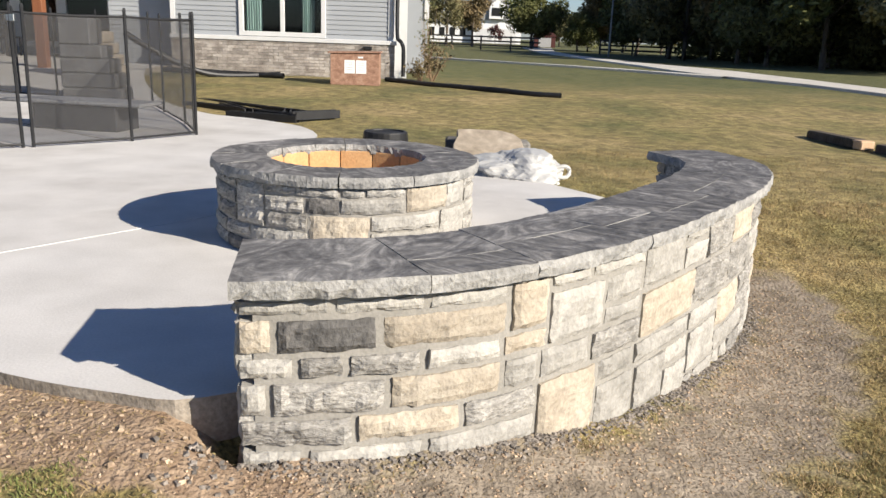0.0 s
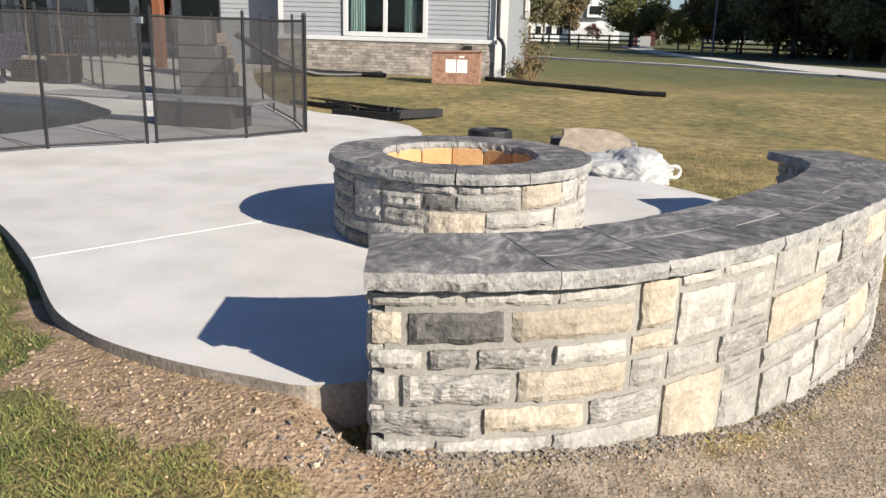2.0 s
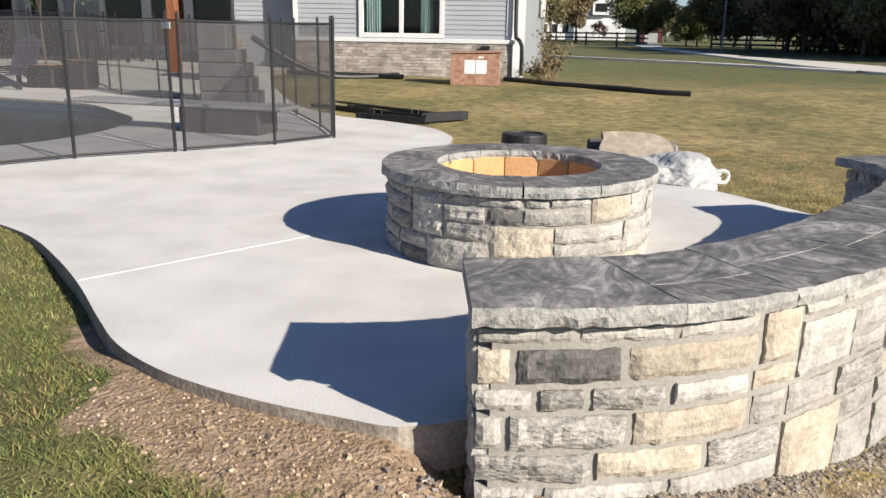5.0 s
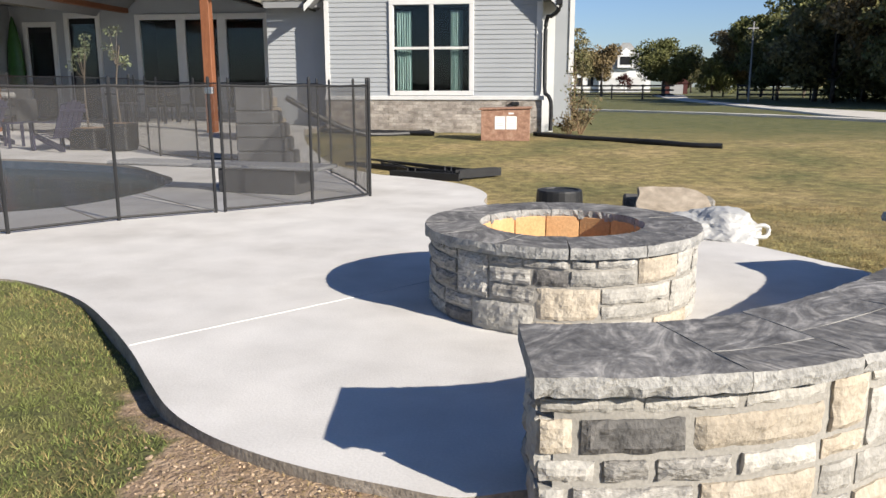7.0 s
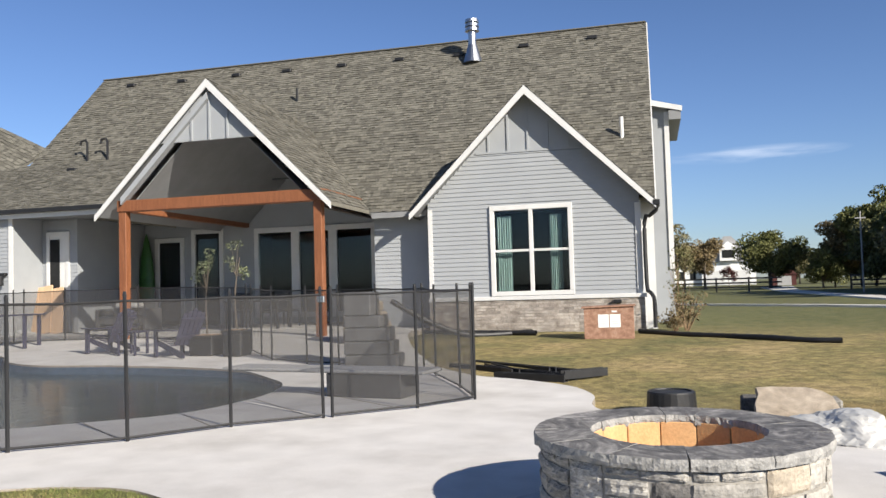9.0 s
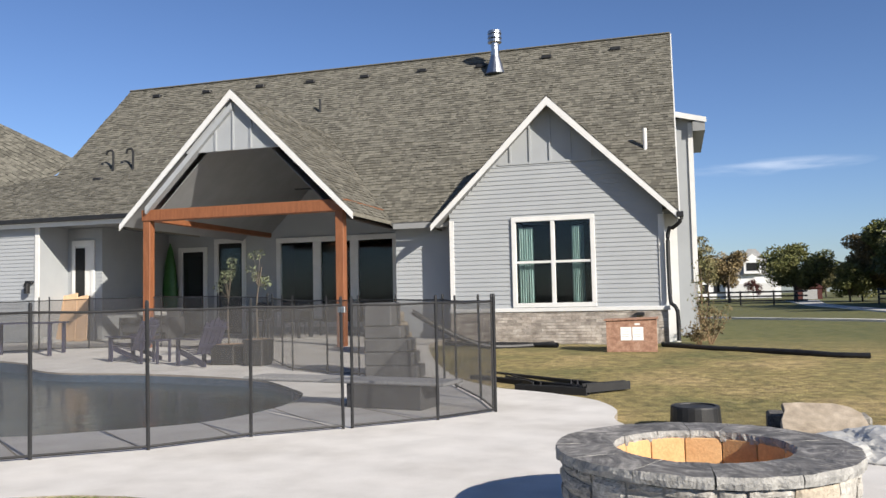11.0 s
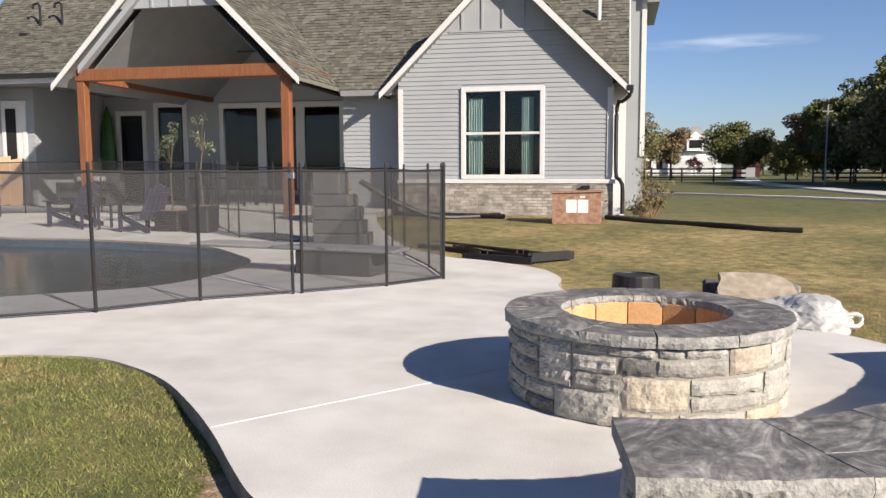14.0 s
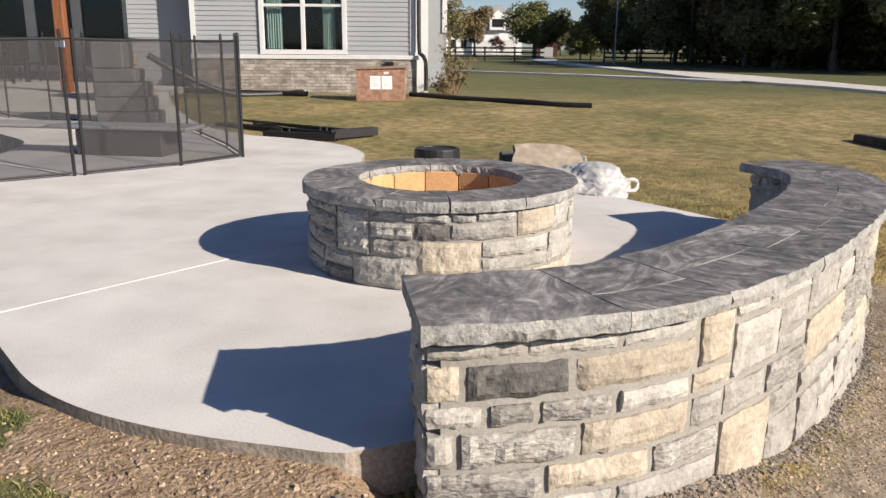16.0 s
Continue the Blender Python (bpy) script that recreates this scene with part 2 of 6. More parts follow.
M_steel = mat("galvanised", [(0.42, 0.43, 0.45), (0.52, 0.53, 0.54)], 6, 0.35, 0.1, 50, metal=1.0)
M_osb = mat("chipboard", [(0.20, 0.105, 0.07), (0.30, 0.17, 0.115), (0.38, 0.24, 0.17)], 14, 0.8, 0.3, 60)
M_paper = mat("paper", [(0.76, 0.76, 0.74), (0.80, 0.80, 0.78)], 3, 0.7, 0.05, 40, fine=0.03)
M_bag = mat("plastic_bag", [(0.42, 0.42, 0.405), (0.50, 0.495, 0.48)], 4, 0.4, 0.2, 30, fine=0.06)
M_tilewater = mat("waterline_tile", [(0.035, 0.06, 0.10), (0.07, 0.11, 0.17)], 9, 0.25, 0.1, 60)
M_water = mat("pool_water", [(0.006, 0.026, 0.032), (0.013, 0.038, 0.045)], 0.6, 0.12, 0.35, 4, fine=0.1, bump_dist=0.03, spec=0.22)
M_navy = mat("navy_plastic", [(0.025, 0.024, 0.05), (0.04, 0.038, 0.07)], 3, 0.5, 0.1, 40)
M_kayak = mat("green_plastic", [(0.022, 0.075, 0.014), (0.036, 0.11, 0.024)], 3, 0.4, 0.05, 40)
M_plank = mat("raw_timber", [(0.50, 0.32, 0.19), (0.60, 0.42, 0.27)], 3, 0.75, 0.2, 30, stretch=(8, 8, 0.8))
M_bark = mat("bark", [(0.07, 0.055, 0.042), (0.14, 0.115, 0.09)], 5, 0.95, 0.9, 30, stretch=(3, 3, 0.7), bump_dist=0.03)
M_leaf = mat("leaf_green", [(0.075, 0.088, 0.024), (0.155, 0.150, 0.048)], 0.5, 0.7, 0, 20, island=0.5)
M_leaf2 = mat("leaf_olive", [(0.12, 0.115, 0.045), (0.19, 0.16, 0.075)], 0.5, 0.7, 0, 20, island=0.5)
M_leafb = mat("leaf_brown", [(0.13, 0.10, 0.045), (0.24, 0.175, 0.085)], 0.5, 0.7, 0, 20, island=0.5)
M_dry = mat("dry_leaf", [(0.12, 0.095, 0.045), (0.20, 0.15, 0.08)], 3, 0.9, 0, 20, island=0.4)
M_leafd = mat("leaf_dark", [(0.08, 0.088, 0.030), (0.155, 0.145, 0.056)], 0.3, 0.75, 0, 20, island=0.5)
M_twig = mat("dry_twig", [(0.20, 0.13, 0.075), (0.32, 0.22, 0.13)], 3, 0.9, 0, 20, island=0.4)
M_red = mat("barn_red", [(0.05, 0.016, 0.014), (0.08, 0.022, 0.019)], 2, 0.8, 0.1, 30)
M_farwhite = mat("white_cladding", [(0.70, 0.70, 0.69), (0.78, 0.78, 0.77)], 1, 0.7, 0.05, 20)
M_stackcover = mat("stack_cover", [(0.05, 0.05, 0.052), (0.085, 0.085, 0.088)], 4, 0.85, 0.3, 30)
M_cloud = mat("dull_grey", [(0.3, 0.3, 0.3), (0.34, 0.34, 0.34)], 2, 0.8, 0.1, 30)


def glass_mat():
    m = bpy.data.materials.new("window_glass")
    m.use_nodes = True
    n, l = m.node_tree.nodes, m.node_tree.links
    n.remove(n["Principled BSDF"])
    tr, gl, mx, fr = (n.new("ShaderNode" + k) for k in ("BsdfTransparent", "BsdfGlossy", "MixShader", "Fresnel"))
    tr.inputs[0].default_value = (0.75, 0.8, 0.8, 1)
    gl.inputs["Roughness"].default_value = 0.01
    fr.inputs[0].default_value = 1.45
    l.new(fr.outputs[0], mx.inputs[0]), l.new(tr.outputs[0], mx.inputs[1]), l.new(gl.outputs[0], mx.inputs[2])
    l.new(mx.outputs[0], n["Material Output"].inputs[0])
    return m


def screen_mat():
    m = bpy.data.materials.new("fence_screen")
    m.use_nodes = True
    n, l = m.node_tree.nodes, m.node_tree.links
    b = n["Principled BSDF"]
    b.inputs["Base Color"].default_value = (0.028, 0.027, 0.028, 1)
    b.inputs["Roughness"].default_value = 0.6
    tr, mx = n.new("ShaderNodeBsdfTransparent"), n.new("ShaderNodeMixShader")
    mx.inputs[0].default_value = 0.46
    l.new(tr.outputs[0], mx.inputs[1]), l.new(b.outputs[0], mx.inputs[2])
    l.new(mx.outputs[0], n["Material Output"].inputs[0])
    return m


M_glass, M_screen = glass_mat(), screen_mat()
rng = random.Random(7)


# ---- builders ----
def mesh_ob(name, bm, material, smooth=False):
    me = bpy.data.meshes.new(name)
    bm.to_mesh(me)
    bm.free()
    if smooth:
        me.polygons.foreach_set("use_smooth", [True] * len(me.polygons))
    for m in (material if isinstance(material, (list, tuple)) else [material]):
        me.materials.append(m)
    return new(name, me)


def part(name, bm, material, parent, label="", smooth=False):
    ob = mesh_ob(name, bm, material, smooth)
    ob.parent = parent
    if label:
        ob["label"] = label
    return ob


def thing(name, m, label, category, group="", kind=""):
    e = new(name)
    e.empty_display_size = 0.1
    e.matrix_basis = m
    return tagged(e, label, category, group, kind)


def box(bm, x0, x1, y0, y1, z0, z1, bev=0.0, m=None):
    """A box between two corners, with bevelled edges if bev is given."""
    r = bmesh.ops.create_cube(bm, size=1.0)
    vs = r["verts"]
    for v in vs:
        v.co = Vector(((x0 + x1) / 2 + v.co.x * (x1 - x0), (y0 + y1) / 2 + v.co.y * (y1 - y0), (z0 + z1) / 2 + v.co.z * (z1 - z0)))
    if bev:
        es = list({e for v in vs for e in v.link_edges})
        out = bmesh.ops.bevel(bm, geom=es, offset=bev, segments=1, affect="EDGES")
        vs = list(set(out["verts"]))
    if m is not None:
        bmesh.ops.transform(bm, matrix=m, verts=[v for v in vs if v.is_valid])
    return bm


def boxm(x0, x1, y0, y1, z0, z1, bev=0.0, m=None):
    return box(bmesh.new(), x0, x1, y0, y1, z0, z1, bev, m)


def tube(bm, pts, r, seg=8, cap=True, taper=1.0):
    """A round tube along points."""
    rings = []
    n = len(pts)
    pts = [Vector(p) for p in pts]
    for i, p in enumerate(pts):
        d = (pts[min(i + 1, n - 1)] - pts[max(i - 1, 0)]).normalized()
        a = d.cross(Vector((0, 0, 1)))
        if a.length < 0.05:
            a = d.cross(Vector((1, 0, 0)))
        a.normalize()
        b = d.cross(a)
        rr = r * (1 + (taper - 1) * i / max(1, n - 1))
        rings.append([bm.verts.new(p + (a * math.cos(k * math.tau / seg) + b * math.sin(k * math.tau / seg)) * rr) for k in range(seg)])
    for i in range(n - 1):
        for k in range(seg):
            bm.faces.new((rings[i][k], rings[i][(k + 1) % seg], rings[i + 1][(k + 1) % seg], rings[i + 1][k]))
    if cap:
        bm.faces.new(rings[0][::-1]), bm.faces.new(rings[-1])
    return bm


def prism(bm, poly, axis, a, b):
    """A polygon of (p, q) pairs extruded from a to b along an axis: 'x' (p, q are y, z), 'y' (x, z) or 'z' (x, y)."""
    put = {"x": lambda p, q, s: (s, p, q), "y": lambda p, q, s: (p, s, q), "z": lambda p, q, s: (p, q, s)}[axis]
    v0 = [bm.verts.new(put(p, q, a)) for p, q in poly]
    v1 = [bm.verts.new(put(p, q, b)) for p, q in poly]
    n = len(poly)
    for i in range(n):
        bm.faces.new((v0[i], v0[(i + 1) % n], v1[(i + 1) % n], v1[i]))
    bm.faces.new(v0[::-1]), bm.faces.new(v1)
    bmesh.ops.recalc_face_normals(bm, faces=bm.faces[:])
    return bm


def quad(bm, pts):
    return bm.faces.new([bm.verts.new(p) for p in pts])


def spline(pts, step=0.03, closed=False):
    """A smooth line through a few points, resampled evenly."""
    P = [Vector(p) for p in pts]
    n = len(P)
    out = []
    for i in range(n if closed else n - 1):
        if closed:
            p0, p1, p2, p3 = P[(i - 1) % n], P[i], P[(i + 1) % n], P[(i + 2) % n]
        else:
            p0, p1, p2, p3 = P[max(i - 1, 0)], P[i], P[i + 1], P[min(i + 2, n - 1)]
        k = max(2, int((p2 - p1).length / step))
        for j in range(k):
            t = j / k
            out.append(0.5 * (2 * p1 + (p2 - p0) * t + (2 * p0 - 5 * p1 + 4 * p2 - p3) * t * t + (3 * p1 - p0 - 3 * p2 + p3) * t ** 3))
    if not closed:
        out.append(P[-1])
    return out


def sstep(a, b, x):
    t = min(1, max(0, (x - a) / (b - a)))
    return t * t * (3 - 2 * t)


def deck_z(y):
    return 0.25 * min(1, max(0, (y - 11) / 6))


# ---- ground ----
def seg_dist(p, a, b):
    ax, ay = b[0] - a[0], b[1] - a[1]
    t = max(0, min(1, ((p[0] - a[0]) * ax + (p[1] - a[1]) * ay) / (ax * ax + ay * ay)))
    return math.hypot(p[0] - a[0] - t * ax, p[1] - a[1] - t * ay)


SLAB = [(-0.42, 2.74), (-0.60, 2.68), (-0.765, 2.61), (-0.96, 2.645), (-1.18, 2.695), (-1.42, 2.775), (-1.66, 2.89), (-1.90, 3.07), (-2.13, 3.33), (-2.41, 3.67), (-2.75, 4.04), (-3.14, 4.41), (-3.52, 4.655), (-3.92, 4.81), (-4.37, 4.77), (-4.75, 4.62), (-5.4, 4.2), (-6.4, 3.6), (-8, 3.0)]
SLAB_R = [(0.3, 3.02), (1.0, 3.9), (1.62, 4.9), (1.6, 5.45), (1.17, 6.22), (0.64, 6.90), (0.0, 7.35), (-0.7, 7.75), (-1.2, 8.2), (-1.38, 8.6), (-1.42, 9.19), (-1.62, 9.75), (-1.89, 10.14), (-2.5, 10.65), (-3.19, 11.05), (-4.0, 11.9), (-4.7, 13.2), (-5.5, 15.0), (-6.2, 17.0), (-6.3, 18.4)]
POOL = [(-8.5, 6.2), (-6.92, 6.46), (-6.15, 6.96), (-5.45, 7.63), (-5.25, 8.58), (-5.32, 9.37), (-5.55, 10.0), (-5.95, 10.5), (-6.95, 11.4), (-8.3, 11.8), (-9.9, 12.0), (-11.4, 12.0), (-12.6, 12.5), (-13.6, 13.3), (-15.5, 13.6), (-17, 12.0), (-16, 8.5), (-12, 6.4)]


def lawn_z(x, y):
    z = -0.09 + 0.22 * sstep(9, 17, y) * (1 - sstep(24, 90, y))
    z += 0.045 * (1 - sstep(0.15, 0.6, seg_dist((x, y), (-0.95, 2.62), (-1.7, 2.85))))
    z -= 0.30 * sstep(-0.6, 2.2, x) * (1 - sstep(5.0, 7.5, y))
    z -= 0.12 * (1 - sstep(0.02, 0.17, seg_dist((x, y), (-0.62, 2.62), (-0.56, 2.60))))
    z -= 0.05 * (1 - sstep(0.3, 1.1, seg_dist((x, y), (-0.4, 2.2), (0.7, 2.4)))) * (1 - sstep(2.4, 2.9, y)) * sstep(-0.75, -0.45, x)
    z -= 0.05 * (1 - sstep(0.2, 0.9, abs(math.hypot(x + 0.65, y - 4.46) - 2.1))) * sstep(0, 0.8, x)
    z += 0.075 * (1 - sstep(-3.5, -2.6, x)) * (1 - sstep(5.5, 7.5, y))
    if -19 < x < -4.6 and 5.6 < y < 14.2:
        z = -0.6
    z += 0.012 * noise.noise(Vector((x * 1.3, y * 1.3, 0)))
    return z


def axis_steps(lo, hi, fine_lo, fine_hi, step, grow=1.22):
    out = list(np.arange(fine_lo, fine_hi + 1e-6, step))
    s, v = step, fine_hi
    while v < hi:
        s *= grow
        v += s
        out.append(min(v, hi))
    s, v = step, fine_lo
    while v > lo:
        s *= grow
        v -= s
        out.insert(0, max(v, lo))
    return out


def bare(x, y):
    """How bare the lawn is: brown soil and grey trodden dirt, 0 to 1 each."""
    wob = 0.10 * noise.noise(Vector((x * 6, y * 6, 4))) + 0.08 * noise.noise(Vector((x * 2, y * 2, 8)))
    d = seg_dist((x, y), (-0.5, 2.36), (-1.6, 2.72)) + wob
    d = min(d, seg_dist((x, y), (-1.6, 2.74), (-2.25, 3.38)) + 0.16 + wob)
    soil = 1 - sstep(0.08, 0.38, d)
    r = 9.0
    for a, b in (((-0.4, 2.3), (0.2, 2.35)), ((0.2, 2.35), (0.9, 2.85)), ((0.9, 2.85), (1.5, 3.6)), ((1.5, 3.6), (1.95, 4.4)), ((1.95, 4.4), (2.1, 5.2))):
        r = min(r, seg_dist((x, y), a, b))
    return soil, 1 - sstep(0.05, 0.62, r + 2.0 * wob)


def build_ground():
    xs = axis_steps(-320, 320, -5.2, 4.2, 0.08)
    ys = axis_steps(-60, 600, 0.9, 6.6, 0.08)
    verts = [(x, y, lawn_z(x, y)) for y in ys for x in xs]
    w = len(xs)
    faces = [(j * w + i, j * w + i + 1, (j + 1) * w + i + 1, (j + 1) * w + i) for j in range(len(ys) - 1) for i in range(w - 1)]
    me = bpy.data.meshes.new("ground")
    me.from_pydata(verts, [], faces)
    me.polygons.foreach_set("use_smooth", [True] * len(faces))
    me.materials.append(M_ground)
    pair = [bare(x, y) if -3 < x < 3.5 and y < 7 else (0.0, 0.0) for x, y, _ in verts]
    lush = [max(sstep(13, 24, y), 0.75 * (1 - sstep(-2.0, -1.0, x)) * (1 - sstep(6, 9, y))) for x, y, _ in verts]
    for name, vals in (("soil", [p[0] for p in pair]), ("dirt", [p[1] for p in pair]), ("lush", lush)):
        at = me.attributes.new(name, "FLOAT", "POINT")
        at.data.foreach_set("value", vals)
    tagged(new("ground", me), "mown autumn lawn, half green half straw-coloured, with bare soil beside the new stonework", "lawn", kind="structure")


build_ground()


def build_slab():
    edge = spline([(x, y, 0) for x, y in SLAB], 0.06)
    right = spline([(x, y, 0) for x, y in SLAB_R], 0.08)
    outer = right + [Vector((-6.3, 19.6, 0)), Vector((-24, 19.6, 0)), Vector((-24, 1.5, 0)), Vector((-10, 2.4, 0))] + edge[::-1]
    hole = spline([(x, y, 0) for x, y in POOL], 0.12, closed=True)
    bm = bmesh.new()
    es, rings = [], []
    for loop in (outer, hole):
        vs = [bm.verts.new(p) for p in loop]
        rings.append(vs)
        es += [bm.edges.new((vs[i], vs[(i + 1) % len(vs)])) for i in range(len(vs))]
    bmesh.ops.triangle_fill(bm, edges=es, use_beauty=True)
    for f in bm.faces:
        if f.normal.z < 0:
            f.normal_flip()
    for y in (11, 12, 13, 14, 15, 16, 17):
        bmesh.ops.bisect_plane(bm, geom=bm.verts[:] + bm.edges[:] + bm.faces[:], plane_co=(0, y, 0), plane_no=(0, 1, 0))
    for v in bm.verts:
        v.co.z = deck_z(v.co.y)
    side = [e for e in bm.edges if len(e.link_faces) == 1]
    r = bmesh.ops.extrude_edge_only(bm, edges=side)
    for v in (g for g in r["geom"] if isinstance(g, bmesh.types.BMVert)):
        v.co.z -= 0.16
    for f in r["geom"]:
        if isinstance(f, bmesh.types.BMFace):
            f.material_index = 1
    bmesh.ops.recalc_face_normals(bm, faces=bm.faces[:])
    ob = mesh_ob("patio", bm, [M_concrete, M_slabedge])
    tagged(ob, "new pale broom-finished concrete patio with a curved edge around a pool", "patio", kind="structure")
    # saw-cut control joints
    joints = [((-2.46, 3.74), (-1.30, 5.2)), ((-6.84, 6.41), (-5.82, 5.69)), ((-6.07, 6.95), (-5.14, 6.29)), ((-5.42, 7.59), (-4.56, 6.88)), ((-5.23, 8.69), (-3.88, 7.51)), ((-4.9, 9.4), (-3.26, 8.17))]
    for k, (a, b) in enumerate(joints):
        bj = bmesh.new()
        A, B = Vector((*a, 0.0)), Vector((*b, 0.0))
        d = (B - A).normalized()
        n = Vector((-d.y, d.x, 0)) * (0.0022 if k == 0 else 0.008)
        v = [A - n, B - n, B + n, A + n]
        prism(bj, [(p.x, p.y) for p in v], "z", -0.004, 0.003)
        part("joint", bj, M_white if k == 0 else M_slabedge, ob)
    # pool
    bw = bmesh.new()
    bw.faces.new([bw.verts.new((p.x, p.y, -0.11)) for p in spline([(x, y, 0) for x, y in POOL], 0.3, closed=True)])
    bmesh.ops.triangulate(bw, faces=bw.faces[:])
    bmesh.ops.recalc_face_normals(bw, faces=bw.faces[:])
    if next(iter(bw.faces)).normal.z < 0:
        bmesh.ops.reverse_faces(bw, faces=bw.faces[:])
    tagged(mesh_ob("water", bw, M_water), "dark teal swimming pool water with small ripples", "pool water", kind="structure")
    bt = bmesh.new()
    ring = [Vector((-10 + (p.x + 10) * 0.997, 10 + (p.y - 10) * 0.997, 0)) for p in spline([(x, y, 0) for x, y in POOL], 0.15, closed=True)]
    lo = [bt.verts.new((p.x, p.y, -0.5)) for p in ring]
    hi = [bt.verts.new((p.x, p.y, deck_z(p.y) - 0.03)) for p in ring]
    for i in range(len(ring)):
        j = (i + 1) % len(ring)
        bt.faces.new((lo[i], lo[j], hi[j], hi[i]))
    tagged(mesh_ob("pool_wall", bt, M_tilewater), "pool wall with a dark blue waterline tile band", "pool wall", kind="structure")


build_slab()


# ---- stonework ----
WALL = [(-0.55, 2.69, 0), (-0.27, 2.74, 0), (0.07, 2.87, 0), (0.42, 3.14, 0), (0.72, 3.46, 0), (1.06, 3.90, 0), (1.38, 4.37, 0), (1.62, 4.86, 0), (1.68, 5.25, 0), (1.56, 5.58, 0)]


class Line:
    """A plan line that maps (s along, n to its right-hand side, z) into the place."""

    def __init__(self, pts, closed=False):
        self.p = spline(pts, 0.02, closed)
        if closed:
            self.p.append(self.p[0].copy())
        self.s = [0.0]
        for a, b in zip(self.p, self.p[1:]):
            self.s.append(self.s[-1] + (b - a).length)
        self.length = self.s[-1]
        self.closed = closed

    def at(self, s):
        if self.closed:
            s %= self.length
        i = min(max(int(np.searchsorted(self.s, s)) - 1, 0), len(self.p) - 2)
        d = self.p[i + 1] - self.p[i]
        t = (s - self.s[i]) / max(1e-6, self.s[i + 1] - self.s[i])
        return self.p[i] + d * t, d.normalized()

    def map(self, s, n, z):
        p, d = self.at(s)
        return Vector((p.x + d.y * n, p.y - d.x * n, z))


def rough_stone(line, s0, s1, z0, z1, n0, n1, sign, seed, amp=0.010, rows=None):
    """A rock-faced block: its outer face is uneven, its edges are chipped back."""
    bm = bmesh.new()
    nu = max(3, min(14, int((s1 - s0) / 0.022) + 1))
    nv = max(3, min(8, int((z1 - z0) / 0.02) + 1))
    off = Vector((seed * 3.7, seed * 1.3, 0))
    g = []
    for j in range(nv + 1):
        row = []
        for i in range(nu + 1):
            u, v = i / nu, j / nv
            edge = min(u, 1 - u) * (s1 - s0), min(v, 1 - v) * (z1 - z0)
            e = min(edge)
            rim = 0.010 * (1 - min(1, e / 0.016))
            ss, zz = s0 + (s1 - s0) * u, z0 + (z1 - z0) * v
            k = Vector((ss * 14, zz * 14, 0)) + off
            wob = 0.0035
            if i in (0, nu):
                ss += wob * 2 * noise.noise(k * 1.7 + Vector((9, 0, 0)))
            if j in (0, nv):
                zz += wob * 2 * noise.noise(k * 1.7 + Vector((0, 9, 0)))
            n = n1 - rim + amp * noise.noise(k) + amp * 0.7 * noise.noise(k * 2.6) + amp * 0.4 * noise.noise(k * 5.5)
            row.append(bm.verts.new(line.map(ss, sign * n, zz)))
        g.append(row)
    for j in range(nv):
        for i in range(nu):
            bm.faces.new((g[j][i], g[j][i + 1], g[j + 1][i + 1], g[j + 1][i]))
    rim_v = [g[0][i] for i in range(nu + 1)] + [g[j][nu] for j in range(1, nv + 1)] + [g[nv][i] for i in range(nu - 1, -1, -1)] + [g[j][0] for j in range(nv - 1, 0, -1)]
    rim_c = [(s0 + (s1 - s0) * i / nu, z0) for i in range(nu + 1)] + [(s1, z0 + (z1 - z0) * j / nv) for j in range(1, nv + 1)] + [(s0 + (s1 - s0) * i / nu, z1) for i in range(nu - 1, -1, -1)] + [(s0, z0 + (z1 - z0) * j / nv) for j in range(nv - 1, 0, -1)]
    back = [bm.verts.new(line.map(a, sign * n0, b)) for a, b in rim_c]
    k = len(back)
    for i in range(k):
        bm.faces.new((rim_v[i], back[i], back[(i + 1) % k], rim_v[(i + 1) % k]))
    bmesh.ops.recalc_face_normals(bm, faces=bm.faces[:])
    return bm


STONE = {"l": M_limestone, "y": M_cream, "g": M_greystone, "d": M_darkstone}


def lay(parent, line, sign, n0, n1, zs, laid, length, s_start=0.0, seed=1, wide=1.0, high=0.3, gap=0.0125):
    """Courses of squared rubble. laid: for each course from the top, the first stones as 'kind width' pairs; the rest is chance."""
    r = random.Random(seed)
    taken = []
    for c in range(len(zs) - 1):
        z1, z0 = zs[c], zs[c + 1]
        s = s_start
        todo = list(laid[c]) if c < len(laid) else []
        while s < length - 0.02:
            hit = [b for (a, b, cc) in taken if cc == c and a - 1e-4 <= s < b - 1e-4]
            if hit:
                s = max(hit)
                continue
            nxt = min([a for (a, b, cc) in taken if cc == c and a > s] + [length])
            tall = 1
            if todo:
                kind, w, *more = todo.pop(0)
                tall = more[0] if more else 1
            else:
                kind = r.choices("lygd", (0.5, 0.2, 0.27, 0.03))[0] if wide == 1.0 else r.choices("lygd", (0.42, 0.14, 0.36, 0.08))[0]
                w = wide * r.uniform(0.12, 0.34) * (1.15 if z1 - z0 < 0.07 else 0.9)
                if r.random() < high and c < len(zs) - 2:
                    tall, w = 2, r.uniform(0.10, 0.2)
            w = min(w, nxt - s)
            if nxt - s - w < 0.06:
                w = nxt - s
            zz0 = zs[min(c + tall, len(zs) - 1)]
            taken += [(s, s + w, c + k) for k in range(1, tall)]
            if w > 0.03:
                bm = rough_stone(line, s + gap, s + w - gap, zz0 + gap * 0.9, z1 - gap * 0.9, n0, n1 + r.uniform(0.0, 0.008), sign, r.random() * 50, amp=0.009 if kind != "g" else 0.013)
                part("stone", bm, STONE[kind], parent)
            s += w


